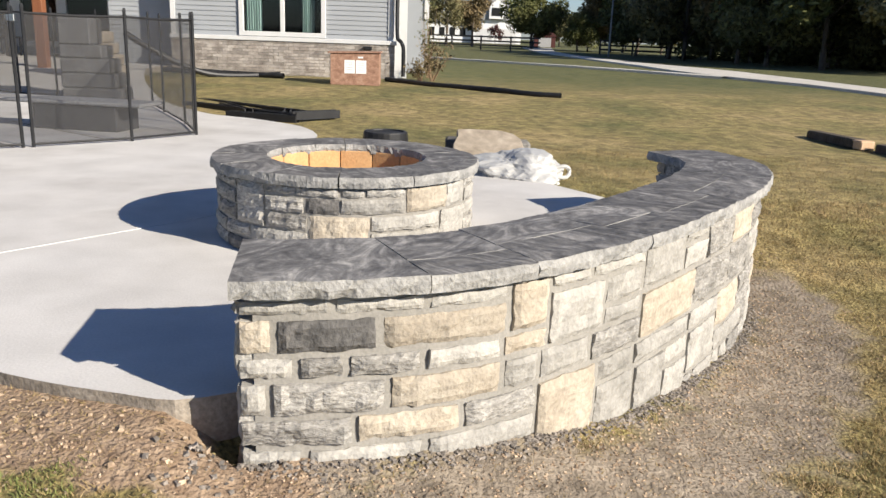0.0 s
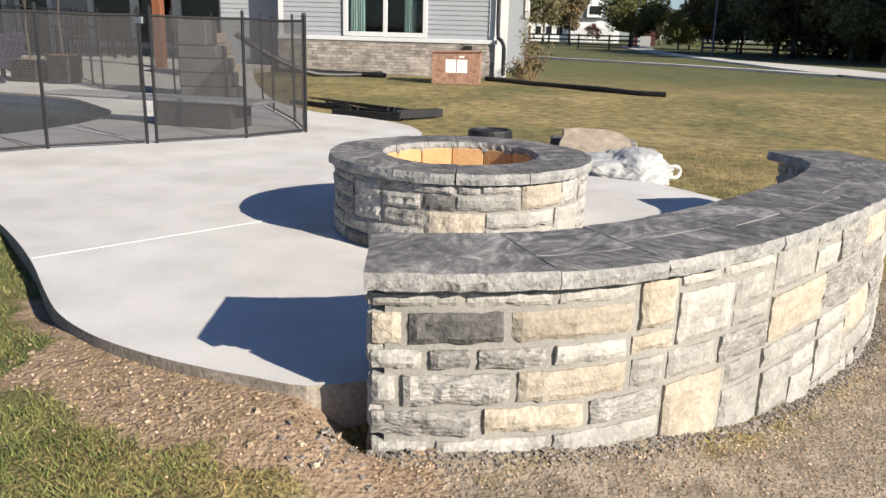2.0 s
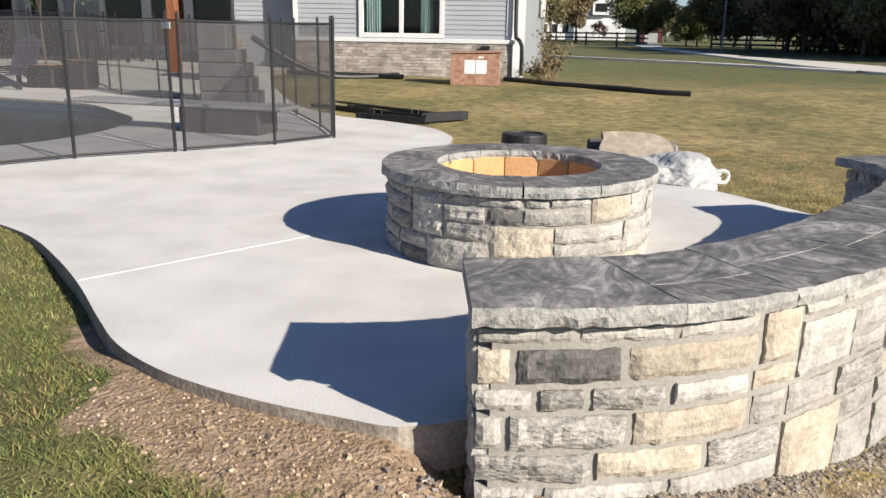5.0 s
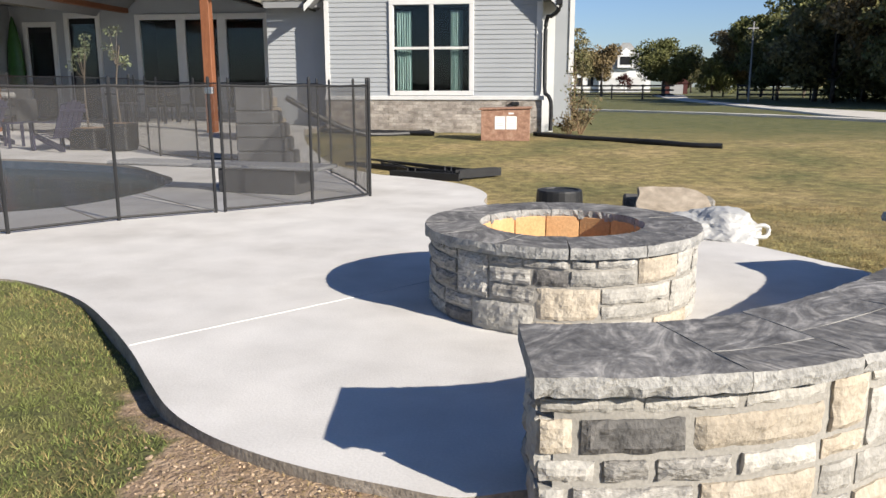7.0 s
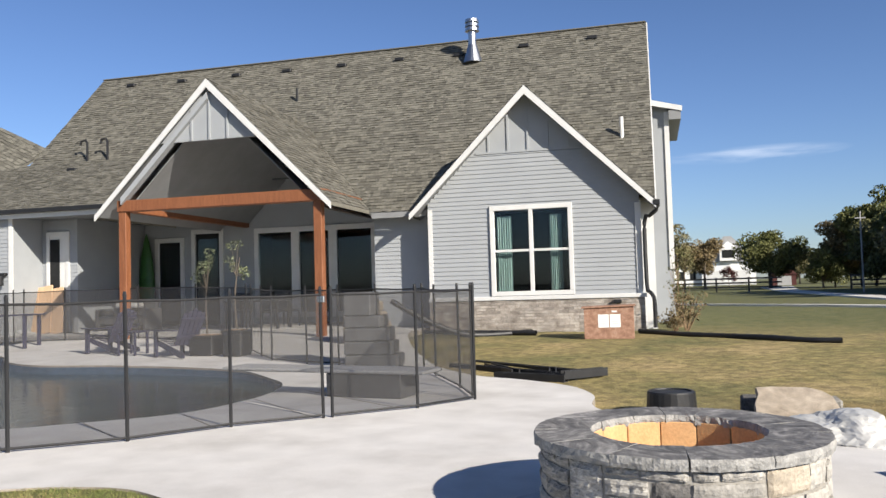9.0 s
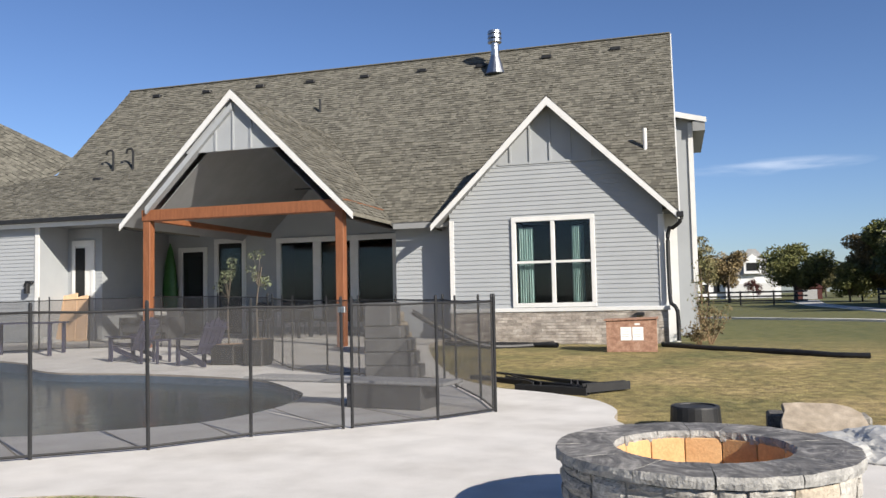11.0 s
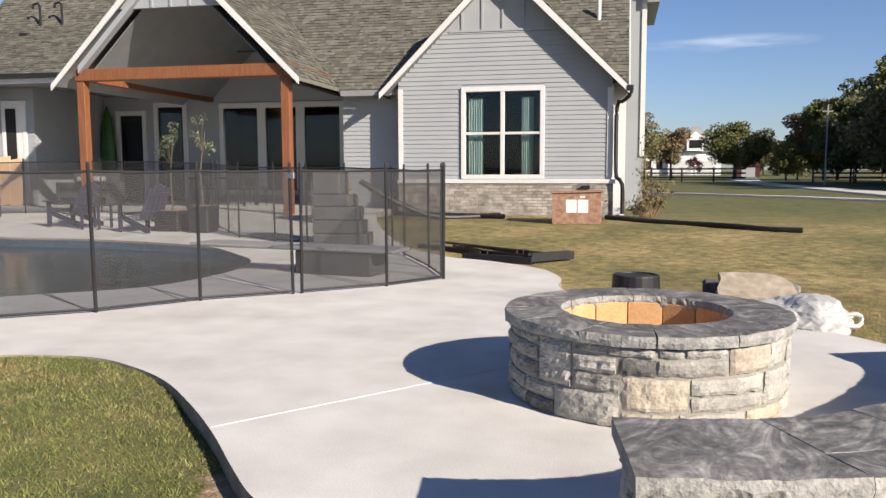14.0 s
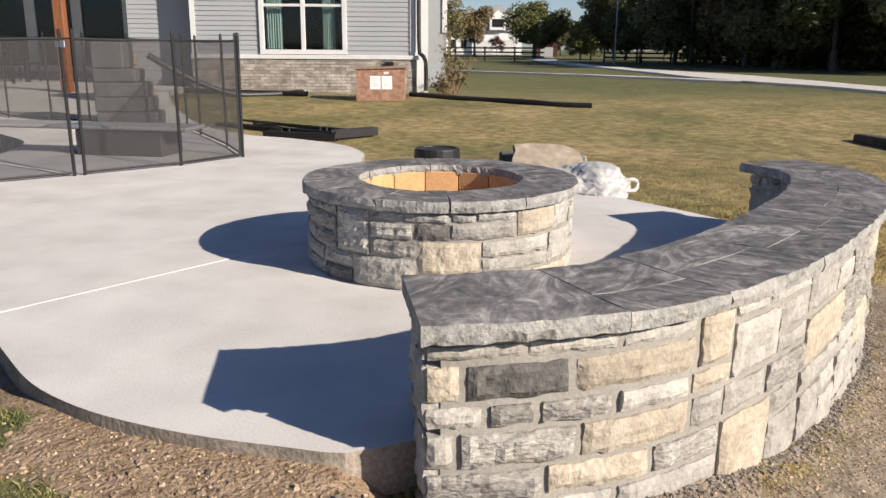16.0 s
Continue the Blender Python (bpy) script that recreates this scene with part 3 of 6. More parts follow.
def cap_piece(line, s0, s1, nin, nout, z0, z1, seed, slant=(0.0, 0.0), rough=(1.0, 1.0), gap=0.002):
    """A flagstone of a coping: nearly flat top, broken edges on the long sides, joints that may run askew."""
    bm = bmesh.new()
    k = max(4, int((s1 - s0) / 0.03))
    w = 4
    off = Vector((seed * 5.1, seed * 2.3, 0))
    inset = (gap * (1 - rough[0]), gap * (1 - rough[1]))
    nin, nout = nin + inset[0], nout - inset[1]

    def along(i, t):
        a, b = s0 + gap + slant[0] * (t - 0.5), s1 - gap + slant[1] * (t - 0.5)
        return a + (b - a) * i / k

    top, bot, mids = [], [], {0: [], w: []}
    for i in range(k + 1):
        rt, rb = [], []
        for j in range(w + 1):
            t = j / w
            s, n = along(i, t), nin + (nout - nin) * t
            q = Vector((s * 22, t * 7, 0)) + off
            amp = rough[0] if j == 0 else rough[1] if j == w else 0.0
            zz = z1 + 0.004 * noise.noise(Vector((s * 5, t * 3, seed))) - (0.004 * amp * abs(noise.noise(q * 1.9)))
            rt.append(bm.verts.new(line.map(s, n + amp * 0.012 * noise.noise(q), zz)))
            rb.append(bm.verts.new(line.map(s, n + amp * 0.016 * noise.noise(q * 1.4 + Vector((7, 7, 7))), z0)))
        top.append(rt), bot.append(rb)
        for j in (0, w):
            s = along(i, j / w)
            q = Vector((s * 34, j, 3)) + off
            amp = rough[0] if j == 0 else rough[1]
            out = (1 if j else -1) * amp * (0.006 + 0.013 * noise.noise(q))
            mids[j].append(bm.verts.new(line.map(s, (nout if j else nin) + out, z0 + (z1 - z0) * (0.5 + 0.3 * noise.noise(q * 0.7)))))
    for i in range(k):
        for j in range(w):
            bm.faces.new((top[i][j], top[i][j + 1], top[i + 1][j + 1], top[i + 1][j]))
            bm.faces.new((bot[i][j], bot[i + 1][j], bot[i + 1][j + 1], bot[i][j + 1]))
        for j in (0, w):
            a = mids[j]
            bm.faces.new((bot[i][j], bot[i + 1][j], a[i + 1], a[i])).material_index = 1
            bm.faces.new((a[i], a[i + 1], top[i + 1][j], top[i][j])).material_index = 1
    for i in (0, k):
        ring = [bot[i][j] for j in range(w + 1)] + [mids[w][i]] + [top[i][j] for j in range(w, -1, -1)] + [mids[0][i]]
        bm.faces.new(ring).material_index = 1
    bmesh.ops.recalc_face_normals(bm, faces=bm.faces[:])
    return bm


def solid_strip(line, s0, s1, nin, nout, z0, z1, step=0.06):
    bm = bmesh.new()
    k = max(2, int((s1 - s0) / step))
    rows = []
    for i in range(k + 1):
        s = s0 + (s1 - s0) * i / k
        rows.append([bm.verts.new(line.map(s, n, z)) for n, z in ((nin, z0), (nout, z0), (nout, z1), (nin, z1))])
    for i in range(k):
        for j in range(4):
            bm.faces.new((rows[i][j], rows[i][(j + 1) % 4], rows[i + 1][(j + 1) % 4], rows[i + 1][j]))
    if not (line.closed and abs(s1 - s0 - line.length) < 1e-3):
        bm.faces.new(rows[0][::-1]), bm.faces.new(rows[-1])
    bmesh.ops.recalc_face_normals(bm, faces=bm.faces[:])
    return bm


def build_seat_wall():
    line = Line(WALL)
    L = line.length
    top = thing("seat_wall", Matrix(), "curved seat wall of mixed cream, grey and white rock-faced stone with slate coping", "wall")
    part("core", solid_strip(line, 0.032, L - 0.055, -0.183, 0.183, -0.62, 0.385), M_mortar, top, "grey mortar core")
    zs = [0.372, 0.314, 0.198, 0.118, 0.0, -0.10, -0.20, -0.31, -0.42, -0.54]
    laid = [
        [("l", 0.262), ("l", 0.26), ("l", 0.25), ("y", 0.16, 2), ("l", 0.20), ("l", 0.33), ("l", 0.36, 2), ("l", 0.26), ("g", 0.34, 2), ("y", 0.36, 2), ("l", 0.3), ("g", 0.3)],
        [("y", 0.112), ("d", 0.28), ("y", 0.38), ("l", 0.28, 2), ("l", 0.25), ("l", 0.26), ("g", 0.3)],
        [("l", 0.172), ("g", 0.125), ("g", 0.22), ("l", 0.235), ("y", 0.18), ("l", 0.25), ("y", 0.50, 2), ("g", 0.47, 2), ("g", 0.35, 2)],
        [("l", 0.097), ("g", 0.32), ("y", 0.34), ("l", 0.145), ("l", 0.25), ("g", 0.33), ("g", 0.3)],
        [("g", 0.322), ("y", 0.31), ("g", 0.265), ("y", 0.30, 3), ("l", 0.24), ("l", 0.50), ("l", 0.38), ("y", 0.34, 2), ("g", 0.3)],
        [("l", 0.192), ("l", 0.335), ("l", 0.37), ("l", 0.26, 2), ("l", 0.26, 2), ("l", 0.24), ("l", 0.42, 2), ("g", 0.28)],
        [("l", 0.3), ("l", 0.3), ("g", 0.275), ("l", 0.27, 2), ("l", 0.5)],
    ]
    lay(top, line, 1, 0.10, 0.195, zs, laid, L, s_start=-0.022, seed=4)
    lay(top, line, -1, 0.10, 0.195, [0.380, 0.30, 0.20, 0.10, -0.02], [], L, seed=9)
    for s_end, name in ((0.0, 0), (L, 1)):
        p, d = line.at(s_end if name == 0 else L - 1e-4)
        a, b = line.map(0.022 if name == 0 else L - 0.045, -0.19, 0), line.map(0.022 if name == 0 else L - 0.045, 0.19, 0)
        e = Line([b, (a + b) / 2, a] if name else [a, (a + b) / 2, b])
        lay(top, e, 1, -0.02, 0.043, zs, [], e.length, seed=21 + name)
    s, r, lean = -0.035, random.Random(12), 0.0
    while s < L + 0.03:
        w = min(r.uniform(0.36, 0.66), L + 0.035 - s)
        if L + 0.035 - s - w < 0.25:
            w = L + 0.035 - s
        nxt = r.uniform(-0.16, 0.16) if s + w < L else 0.0
        if r.random() < 0.55:
            cut = r.uniform(-0.08, 0.10)
            f = (cut + 0.235) / 0.47
            at_cut = lambda a, lo, hi: ((lo + hi) / 2 - 0.5) * a
            for n0, n1, lo, hi, rg in ((-0.235, cut, 0.0, f, (1.0, 0.0)), (cut, 0.235, f, 1.0, (0.0, 1.0))):
                part("capstone", cap_piece(line, s + at_cut(lean, lo, hi), s + w + at_cut(nxt, lo, hi), n0, n1, 0.385, 0.44, r.random() * 30, (lean * (hi - lo), nxt * (hi - lo)), rg), [M_cap, M_capedge], top)
        else:
            part("capstone", cap_piece(line, s, s + w, -0.235, 0.235, 0.385, 0.44, r.random() * 30, (lean, nxt)), [M_cap, M_capedge], top)
        s, lean = s + w, nxt
    return top


def build_fire_pit():
    C, R = Vector((-0.53, 4.87, 0)), 0.715
    line = Line([(C.x + R * math.cos(a), C.y + R * math.sin(a), 0) for a in [k * math.tau / 24 for k in range(24)]], True)
    top = thing("fire_pit", Matrix(), "round stone fire pit with slate rim and orange firebrick lining", "fire pit")
    L = line.length
    part("core", solid_strip(line, 0, L, -0.10, -0.012, -0.03, 0.385), M_mortar, top, "grey mortar core")
    s0 = L * 0.535
    laid = [
        [("g", 0.29), ("g", 0.12), ("g", 0.215, 3), ("g", 0.18), ("g", 0.22), ("l", 0.125), ("g", 0.21), ("y", 0.28, 2), ("l", 0.19, 2), ("g", 0.3)],
        [("g", 0.41), ("g", 0.22), ("d", 0.18), ("l", 0.33), ("l", 0.3)],
        [("l", 0.17), ("g", 0.24), ("g", 0.24), ("y", 0.31, 2), ("l", 0.41), ("l", 0.25, 2), ("l", 0.3)],
        [("l", 0.29), ("g", 0.23), ("l", 0.365, 2), ("l", 0.41), ("g", 0.3)],
        [("g", 0.30), ("d", 0.22), ("y", 0.26), ("l", 0.34), ("y", 0.3)],
    ]
    lay(top, line, 1, -0.06, 0.0, [0.383, 0.330, 0.245, 0.158, 0.08, 0.0], laid, s0 + L, s_start=s0, seed=5, wide=1.25, high=0.1, gap=0.008)
    rim = Line([(C.x + 0.61 * math.cos(a), C.y + 0.61 * math.sin(a), 0) for a in [k * math.tau / 24 for k in range(24)]], True)
    s, r, LL = 0.0, random.Random(3), rim.length
    while s < LL - 0.01:
        w = min(r.uniform(0.22, 0.36), LL - s)
        if LL - s - w < 0.15:
            w = LL - s
        part("capstone", cap_piece(rim, s, s + w, -0.165, 0.13, 0.385, 0.44, r.random() * 30), [M_rim, M_capedge], top)
        s += w
    n = 14
    for k in range(n):
        a = k * math.tau / n
        bm = boxm(-0.098, 0.098, 0.435, 0.48, 0.0, 0.40, 0.004, Matrix.Translation(C) @ Matrix.Rotation(a, 4, "Z"))
        part("firebrick", bm, M_firebrick, top)
    bm = bmesh.new()
    bmesh.ops.create_circle(bm, cap_ends=True, segments=24, radius=0.5, matrix=Matrix.Translation((C.x, C.y, 0.012)))
    part("pit_floor", bm, M_dirt, top, "grey gravel floor")


build_seat_wall()
build_fire_pit()

# ---- house ----
HOUSE = pose(-1.31, 18.6, 0, 0, 0, 2.0)
house = thing("house", HOUSE, "single-storey grey lap-sided house with steep brown shingle roof and brick skirt", "house")
LAP = 0.102


def siding(parent, v, z0, z1, span, holes=()):
    """Lap boards on a wall that faces the garden. span(z): the wall's ends at a height; holes: (u0, u1, z0, z1)."""
    z = z0
    while z < z1 - 0.02:
        t = min(z + LAP, z1)
        runs = [span((z + t) / 2)]
        for a, b, c, d in holes:
            if t > c + 0.02 and z < d - 0.02:
                nxt = []
                for p, q in runs:
                    if b <= p or a >= q:
                        nxt.append((p, q))
                    else:
                        nxt += [(p, a)] * (a > p) + [(b, q)] * (b < q)
                runs = nxt
        for p, q in runs:
            if q - p > 0.04:
                bm = bmesh.new()
                p1, q1 = span(t)
                a2, b2 = max(p, p1) if p == runs[0][0] else p, min(q, q1) if q == runs[-1][1] else q
                if b2 - a2 < 0.02:
                    continue
                lo = [(p, v - 0.022, z), (q, v - 0.022, z), (b2, v - 0.006, t), (a2, v - 0.006, t)]
                fr = [bm.verts.new(c) for c in lo]
                bk = [bm.verts.new((c[0], v + 0.004, c[2])) for c in lo]
                bm.faces.new(fr)
                for i in range(4):
                    bm.faces.new((fr[i], bk[i], bk[(i + 1) % 4], fr[(i + 1) % 4]))
                bmesh.ops.recalc_face_normals(bm, faces=bm.faces[:])
                part("siding_board", bm, M_siding, parent)
        z = t


def shingles(parent, origin, along, up, length, rise, label="", keep=None):
    """A slope of lapped shingles: tabs of uneven width with a thick lower edge."""
    r = random.Random(int(length * 100 + rise * 10))
    bm = bmesh.new()
    o, a, u = Vector(origin), Vector(along).normalized(), Vector(up).normalized()
    n = a.cross(u).normalized()
    if n.z < 0:
        n = -n
    rows = int(rise / 0.125) + 1
    for j in range(rows):
        y0 = j * rise / rows
        y1 = y0 + rise / rows
        x = -r.uniform(0, 0.2)
        while x < length:
            w = r.choice((0.07, 0.10, 0.13, 0.17, 0.22))
            x0, x1 = max(0, x), min(length, x + w)
            if x1 > x0 + 0.01 and (keep is None or keep(o + a * ((x0 + x1) / 2) + u * ((y0 + y1) / 2))):
                h = r.choice((0.006, 0.010, 0.018, 0.024))
                drop = r.choice((0, 0, 0.012))
                p = [o + a * x0 + u * (y0 - drop) + n * h, o + a * x1 + u * (y0 - drop) + n * h, o + a * x1 + u * y1 + n * 0.002, o + a * x0 + u * y1 + n * 0.002]
                vs = [bm.verts.new(c) for c in p]
                bm.faces.new(vs)
                lo = [bm.verts.new(p[0] - n * h), bm.verts.new(p[1] - n * h)]
                bm.faces.new((lo[0], lo[1], vs[1], vs[0]))
            x += w
    bmesh.ops.recalc_face_normals(bm, faces=bm.faces[:])
    for f in bm.faces:
        if f.normal.dot(n) < -0.2:
            f.normal_flip()
    ob = part("shingles", bm, M_shingle, parent, label or "weathered brown-grey asphalt shingles")
    ob["kind"] = "stuff"
    return ob


def deck(parent, origin, along, up, length, rise, thick=0.10):
    """The boarded plane below the shingles."""
    bm = bmesh.new()
    o, a, u = Vector(origin), Vector(along).normalized() * length, Vector(up).normalized() * rise
    n = a.cross(u).normalized()
    if n.z < 0:
        n = -n
    t = [bm.verts.new(p) for p in (o, o + a, o + a + u, o + u)]
    b = [bm.verts.new(Vector(p.co) - n * thick) for p in t]
    bm.faces.new(t), bm.faces.new(b[::-1])
    for i in range(4):
        bm.faces.new((t[i], b[i], b[(i + 1) % 4], t[(i + 1) % 4]))
    bmesh.ops.recalc_face_normals(bm, faces=bm.faces[:])
    return part("roof_deck", bm, M_soffit, parent, "grey painted soffit boards")


def window(parent, u0, u1, z0, z1, v, cols, rows, curtain=False, trim=0.10, room=0.9, mull=0.045):
    w = new("window")
    w.parent = parent
    w["label"] = "white double-hung window with dark room behind" if rows > 1 else "tall white-framed patio glazing"
    for a, b, c, d in ((u0, u1, z0, z0 + trim), (u0, u1, z1 - trim * 1.1, z1), (u0, u0 + trim, z0 + trim, z1 - trim * 1.1), (u1 - trim, u1, z0 + trim, z1 - trim * 1.1)):
        part("frame", boxm(a, b, v - 0.045, v + 0.06, c, d, 0.006), M_white, w)
    iu0, iu1, iz0, iz1 = u0 + trim, u1 - trim, z0 + trim, z1 - trim * 1.1
    cw = (iu1 - iu0) / cols
    for i in range(1, cols):
        part("mullion", boxm(iu0 + i * cw - mull, iu0 + i * cw + mull, v - 0.035, v + 0.05, iz0, iz1, 0.005), M_white, w)
    for i in range(cols):
        a, b = iu0 + i * cw + (mull if i else 0.0), iu0 + (i + 1) * cw - (mull if i < cols - 1 else 0.0)
        for j in range(rows):
            c, d = iz0 + j * (iz1 - iz0) / rows, iz0 + (j + 1) * (iz1 - iz0) / rows
            if j:
                part("meeting_rail", boxm(a, b, v - 0.02, v + 0.04, c - 0.028, c + 0.028, 0.004), M_white, w)
            g = part("pane", boxm(a, b, v + 0.018 + 0.02 * j, v + 0.024 + 0.02 * j, c, d), M_glass, w)
            g.visible_shadow = False
    # a room box behind the glass, its darkness put into the colour
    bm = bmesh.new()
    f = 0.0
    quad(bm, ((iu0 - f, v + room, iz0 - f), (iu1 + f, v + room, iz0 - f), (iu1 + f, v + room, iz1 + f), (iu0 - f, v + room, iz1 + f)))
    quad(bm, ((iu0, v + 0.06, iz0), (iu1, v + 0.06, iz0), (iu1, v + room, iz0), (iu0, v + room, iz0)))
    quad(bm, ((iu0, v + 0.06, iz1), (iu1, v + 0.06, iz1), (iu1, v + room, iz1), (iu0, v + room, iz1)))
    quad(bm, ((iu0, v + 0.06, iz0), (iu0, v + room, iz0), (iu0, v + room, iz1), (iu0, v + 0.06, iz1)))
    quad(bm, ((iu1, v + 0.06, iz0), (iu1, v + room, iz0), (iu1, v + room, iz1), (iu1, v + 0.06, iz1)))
    part("reveal", bm, M_unlit, w, "room box painted near-black for its lack of light")
    if curtain:
        for a, b in ((iu0 + 0.02, iu0 + 0.38), (iu1 - 0.44, iu1 - 0.16)):
            bm = bmesh.new()
            n = 36
            lo = [bm.verts.new((a + (b - a) * i / n, v + 0.16 + 0.035 * math.sin(i * 1.15) + 0.01 * math.sin(i * 0.4), iz0)) for i in range(n + 1)]
            hi = [bm.verts.new((a + (b - a) * i / n, v + 0.16 + 0.03 * math.sin(i * 1.15 + 0.4), iz1 - 0.12)) for i in range(n + 1)]
            for i in range(n):
                bm.faces.new((lo[i], lo[i + 1], hi[i + 1], hi[i]))
            part("curtain", bm, M_curtain, w, "pleated teal curtain")
    return w


def brick_skirt(parent, u0, u1, v, z0, z1):
    part("brick_backing", boxm(u0 + 0.004, u1 - 0.004, v + 0.012, v + 0.1, z0, z1), M_brickjoint, parent, "pale mortar")
    r = random.Random(2)
    bm = bmesh.new()
    z, j = z0, 0
    while z < z1 - 0.02:
        t = min(z + 0.067, z1)
        x = u0 - (0.11 if j % 2 else 0)
        while x < u1:
            a, b = max(u0, x), min(u1, x + 0.213)
            if b - a > 0.02:
                d = r.uniform(-0.003, 0.003)
                box(bm, a, b, v + d, v + 0.03, z, t - 0.010)
            x += 0.223
        z, j = t, j + 1
    ob = part("bricks", bm, M_brick, parent, "tan and grey weathered bricks")
    ob["kind"] = "stuff"


def rake_board(parent, apex, tip, v0, v1, width=0.135, label=""):
    """A white barge board from apex to eave, drawn in the gable's plane."""
    a, b = Vector((apex[0], 0, apex[1])), Vector((tip[0], 0, tip[1]))
    dz = Vector((0, 0, -width * 1.41))
    bm = bmesh.new()
    prism(bm, [(p.x, p.z) for p in (a, b, b + dz * 0.72, a + dz)], "y", v0, v1)
    return part("barge_board", bm, M_white, parent, label)


def gable_roof(parent, uc, half, apex, v0, v1):
    """Two slopes of 45 degrees with their barge boards."""
    for sg in (-1, 1):
        eave = (uc + sg * half, v0, apex - half)
        L = half * math.sqrt(2)
        deck(parent, eave, (0, 1, 0), (-sg, 0, 1), v1 - v0, L, 0.08)
        shingles(parent, (eave[0], eave[1], eave[2] + 0.004), (0, 1, 0), (-sg, 0, 1), v1 - v0, L)
        rake_board(parent, (uc, apex - 0.02), (uc + sg * half, apex - half - 0.02), v0 - 0.03, v0 + 0.004)
        part("eave_board", boxm(min(eave[0], eave[0] + sg * 0.02), max(eave[0], eave[0] + sg * 0.02), v0, v1 - 2.2, apex - half - 0.09, apex - half - 0.005), M_shingle, parent)


def build_house():
    h = house
    # window wing
    uc, half, apex = -2.42, 2.78, 5.72
    wl, wr = -4.84, 0.0
    span = lambda z: (max(wl + 0.0, uc - (apex - 0.10 - z)), min(wr, uc + (apex - 0.10 - z)))
    bm = bmesh.new()
    win = (-3.36, -1.47, 0.96, 3.03)
    # wall with a real opening: four blocks round it and the gable above
    for a, b, c, d in ((wl, win[0] + 0.09, 0.1, 3.15), (win[1] - 0.09, wr, 0.1, 3.15), (win[0] + 0.09, win[1] - 0.09, 0.1, win[2] + 0.09), (win[0] + 0.09, win[1] - 0.09, win[3] - 0.1, 3.15)):
        box(bm, a, b, 0.0, 0.16, c, d)
    part("wall", bm, M_siding, h)
    bm = bmesh.new()
    prism(bm, [(wl, 3.15), (wr, 3.15), (uc, apex - 0.05)], "y", 0.0, 0.16)
    part("gable_wall", bm, M_siding, h)
    siding(h, 0.0, 0.95, 4.25, span, [(win[0] + 0.01, win[1] - 0.01, win[2], win[3])])
    part("band_board", boxm(uc - 1.22, uc + 1.22, -0.03, 0.0, 4.25, 4.30), M_siding, h)
    for k in range(-2, 3):
        hgt = apex - 0.12 - abs(k) * 0.46
        if hgt > 4.4:
            part("batten", boxm(uc + k * 0.46 - 0.022, uc + k * 0.46 + 0.022, -0.03, 0.0, 4.30, hgt), M_siding, h)
    window(h, win[0], win[1], win[2], win[3], -0.02, 2, 2, curtain=True)
    part("sill_ledge", boxm(wl - 0.02, wr + 0.1, -0.11, 0.0, 0.86, 0.95, 0.008), M_white, h, "white sloping sill above the brick skirt")
    brick_skirt(h, wl, wr + 0.05, -0.08, -0.05, 0.86)
    for a in (wl, wr - 0.10):
        part("corner_board", boxm(a, a + 0.10, -0.04, 0.0, 0.95, 3.02 if a == wl else 2.95), M_white, h)
    gable_roof(h, uc, half, apex, -0.35, 3.2)
    # side and main body
    part("side_wall", boxm(-0.16, 0.0, 0.16, 11.0, 0.0, 3.1), M_siding, h)
    part("corner_board", boxm(0.0, 0.03, -0.02, 0.16, 0.0, 3.0), M_white, h)
    part("corner_board", boxm(0.0, 0.3, 0.55, 0.65, 0.0, 3.0), M_white, h)
    bm = bmesh.new()
    prism(bm, [(0.5, 3.0), (11.3, 3.0), (5.9, 8.55)], "x", -0.16, 0.0)
    part("end_gable", bm, M_siding, h)
    bm = bmesh.new()
    prism(bm, [(0.5, 3.0), (11.3, 3.0), (5.9, 8.55)], "x", -18.1, -17.95)
    part("end_gable", bm, M_siding, h)
    part("garden_wall", boxm(-6.4, -4.84, 0.6, 0.76, 0.0, 3.1), M_siding, h)
    siding(h, 0.6, 0.28, 3.05, lambda z: (-6.4, -4.84))
    part("return_wall", boxm(-6.4, -6.24, 0.76, 3.9, 0.0, 3.1), M_siding, h)
    # porch back wall with its doors and glazing
    bw = 3.85
    holes = [(-14.81, -13.79, 0.25, 2.97), (-13.53, -12.44, 0.25, 3.2), (-11.38, -7.5, 0.45, 3.14)]
    xs = [-15.4] + [c for hh in holes for c in hh[:2]] + [-6.4]
    for i in range(0, len(xs), 2):
        part("porch_wall", boxm(xs[i], xs[i + 1], bw, bw + 0.16, 0.0, 3.4), M_siding, h)
    for a, b, c, d in holes:
        part("wall_below", boxm(a, b, bw, bw + 0.16, 0.0, c), M_siding, h)
        part("wall_above", boxm(a, b, bw, bw + 0.16, d, 3.4), M_siding, h)
    bm = bmesh.new()
    prism(bm, [(-12.0, 3.4), (-6.4, 3.4), (-9.33, 5.95)], "y", bw, bw + 0.16)
    part("porch_gable_wall", bm, M_siding, h)
    window(h, -11.38, -7.5, 0.45, 3.14, bw - 0.02, 3, 1, trim=0.14, mull=0.13)
    for a, b, d in ((-14.81, -13.79, 2.97), (-13.53, -12.44, 3.2)):
        dr = new("door")
        dr.parent = h
        dr["label"] = "white-framed glazed back door"
        part("frame", boxm(a, a + 0.13, bw - 0.05, bw + 0.05, 0.25, d, 0.005), M_white, dr)
        part("frame", boxm(b - 0.13, b, bw - 0.05, bw + 0.05, 0.25, d, 0.005), M_white, dr)
        part("frame", boxm(a + 0.13, b - 0.13, bw - 0.05, bw + 0.05, d - 0.14, d, 0.005), M_white, dr)
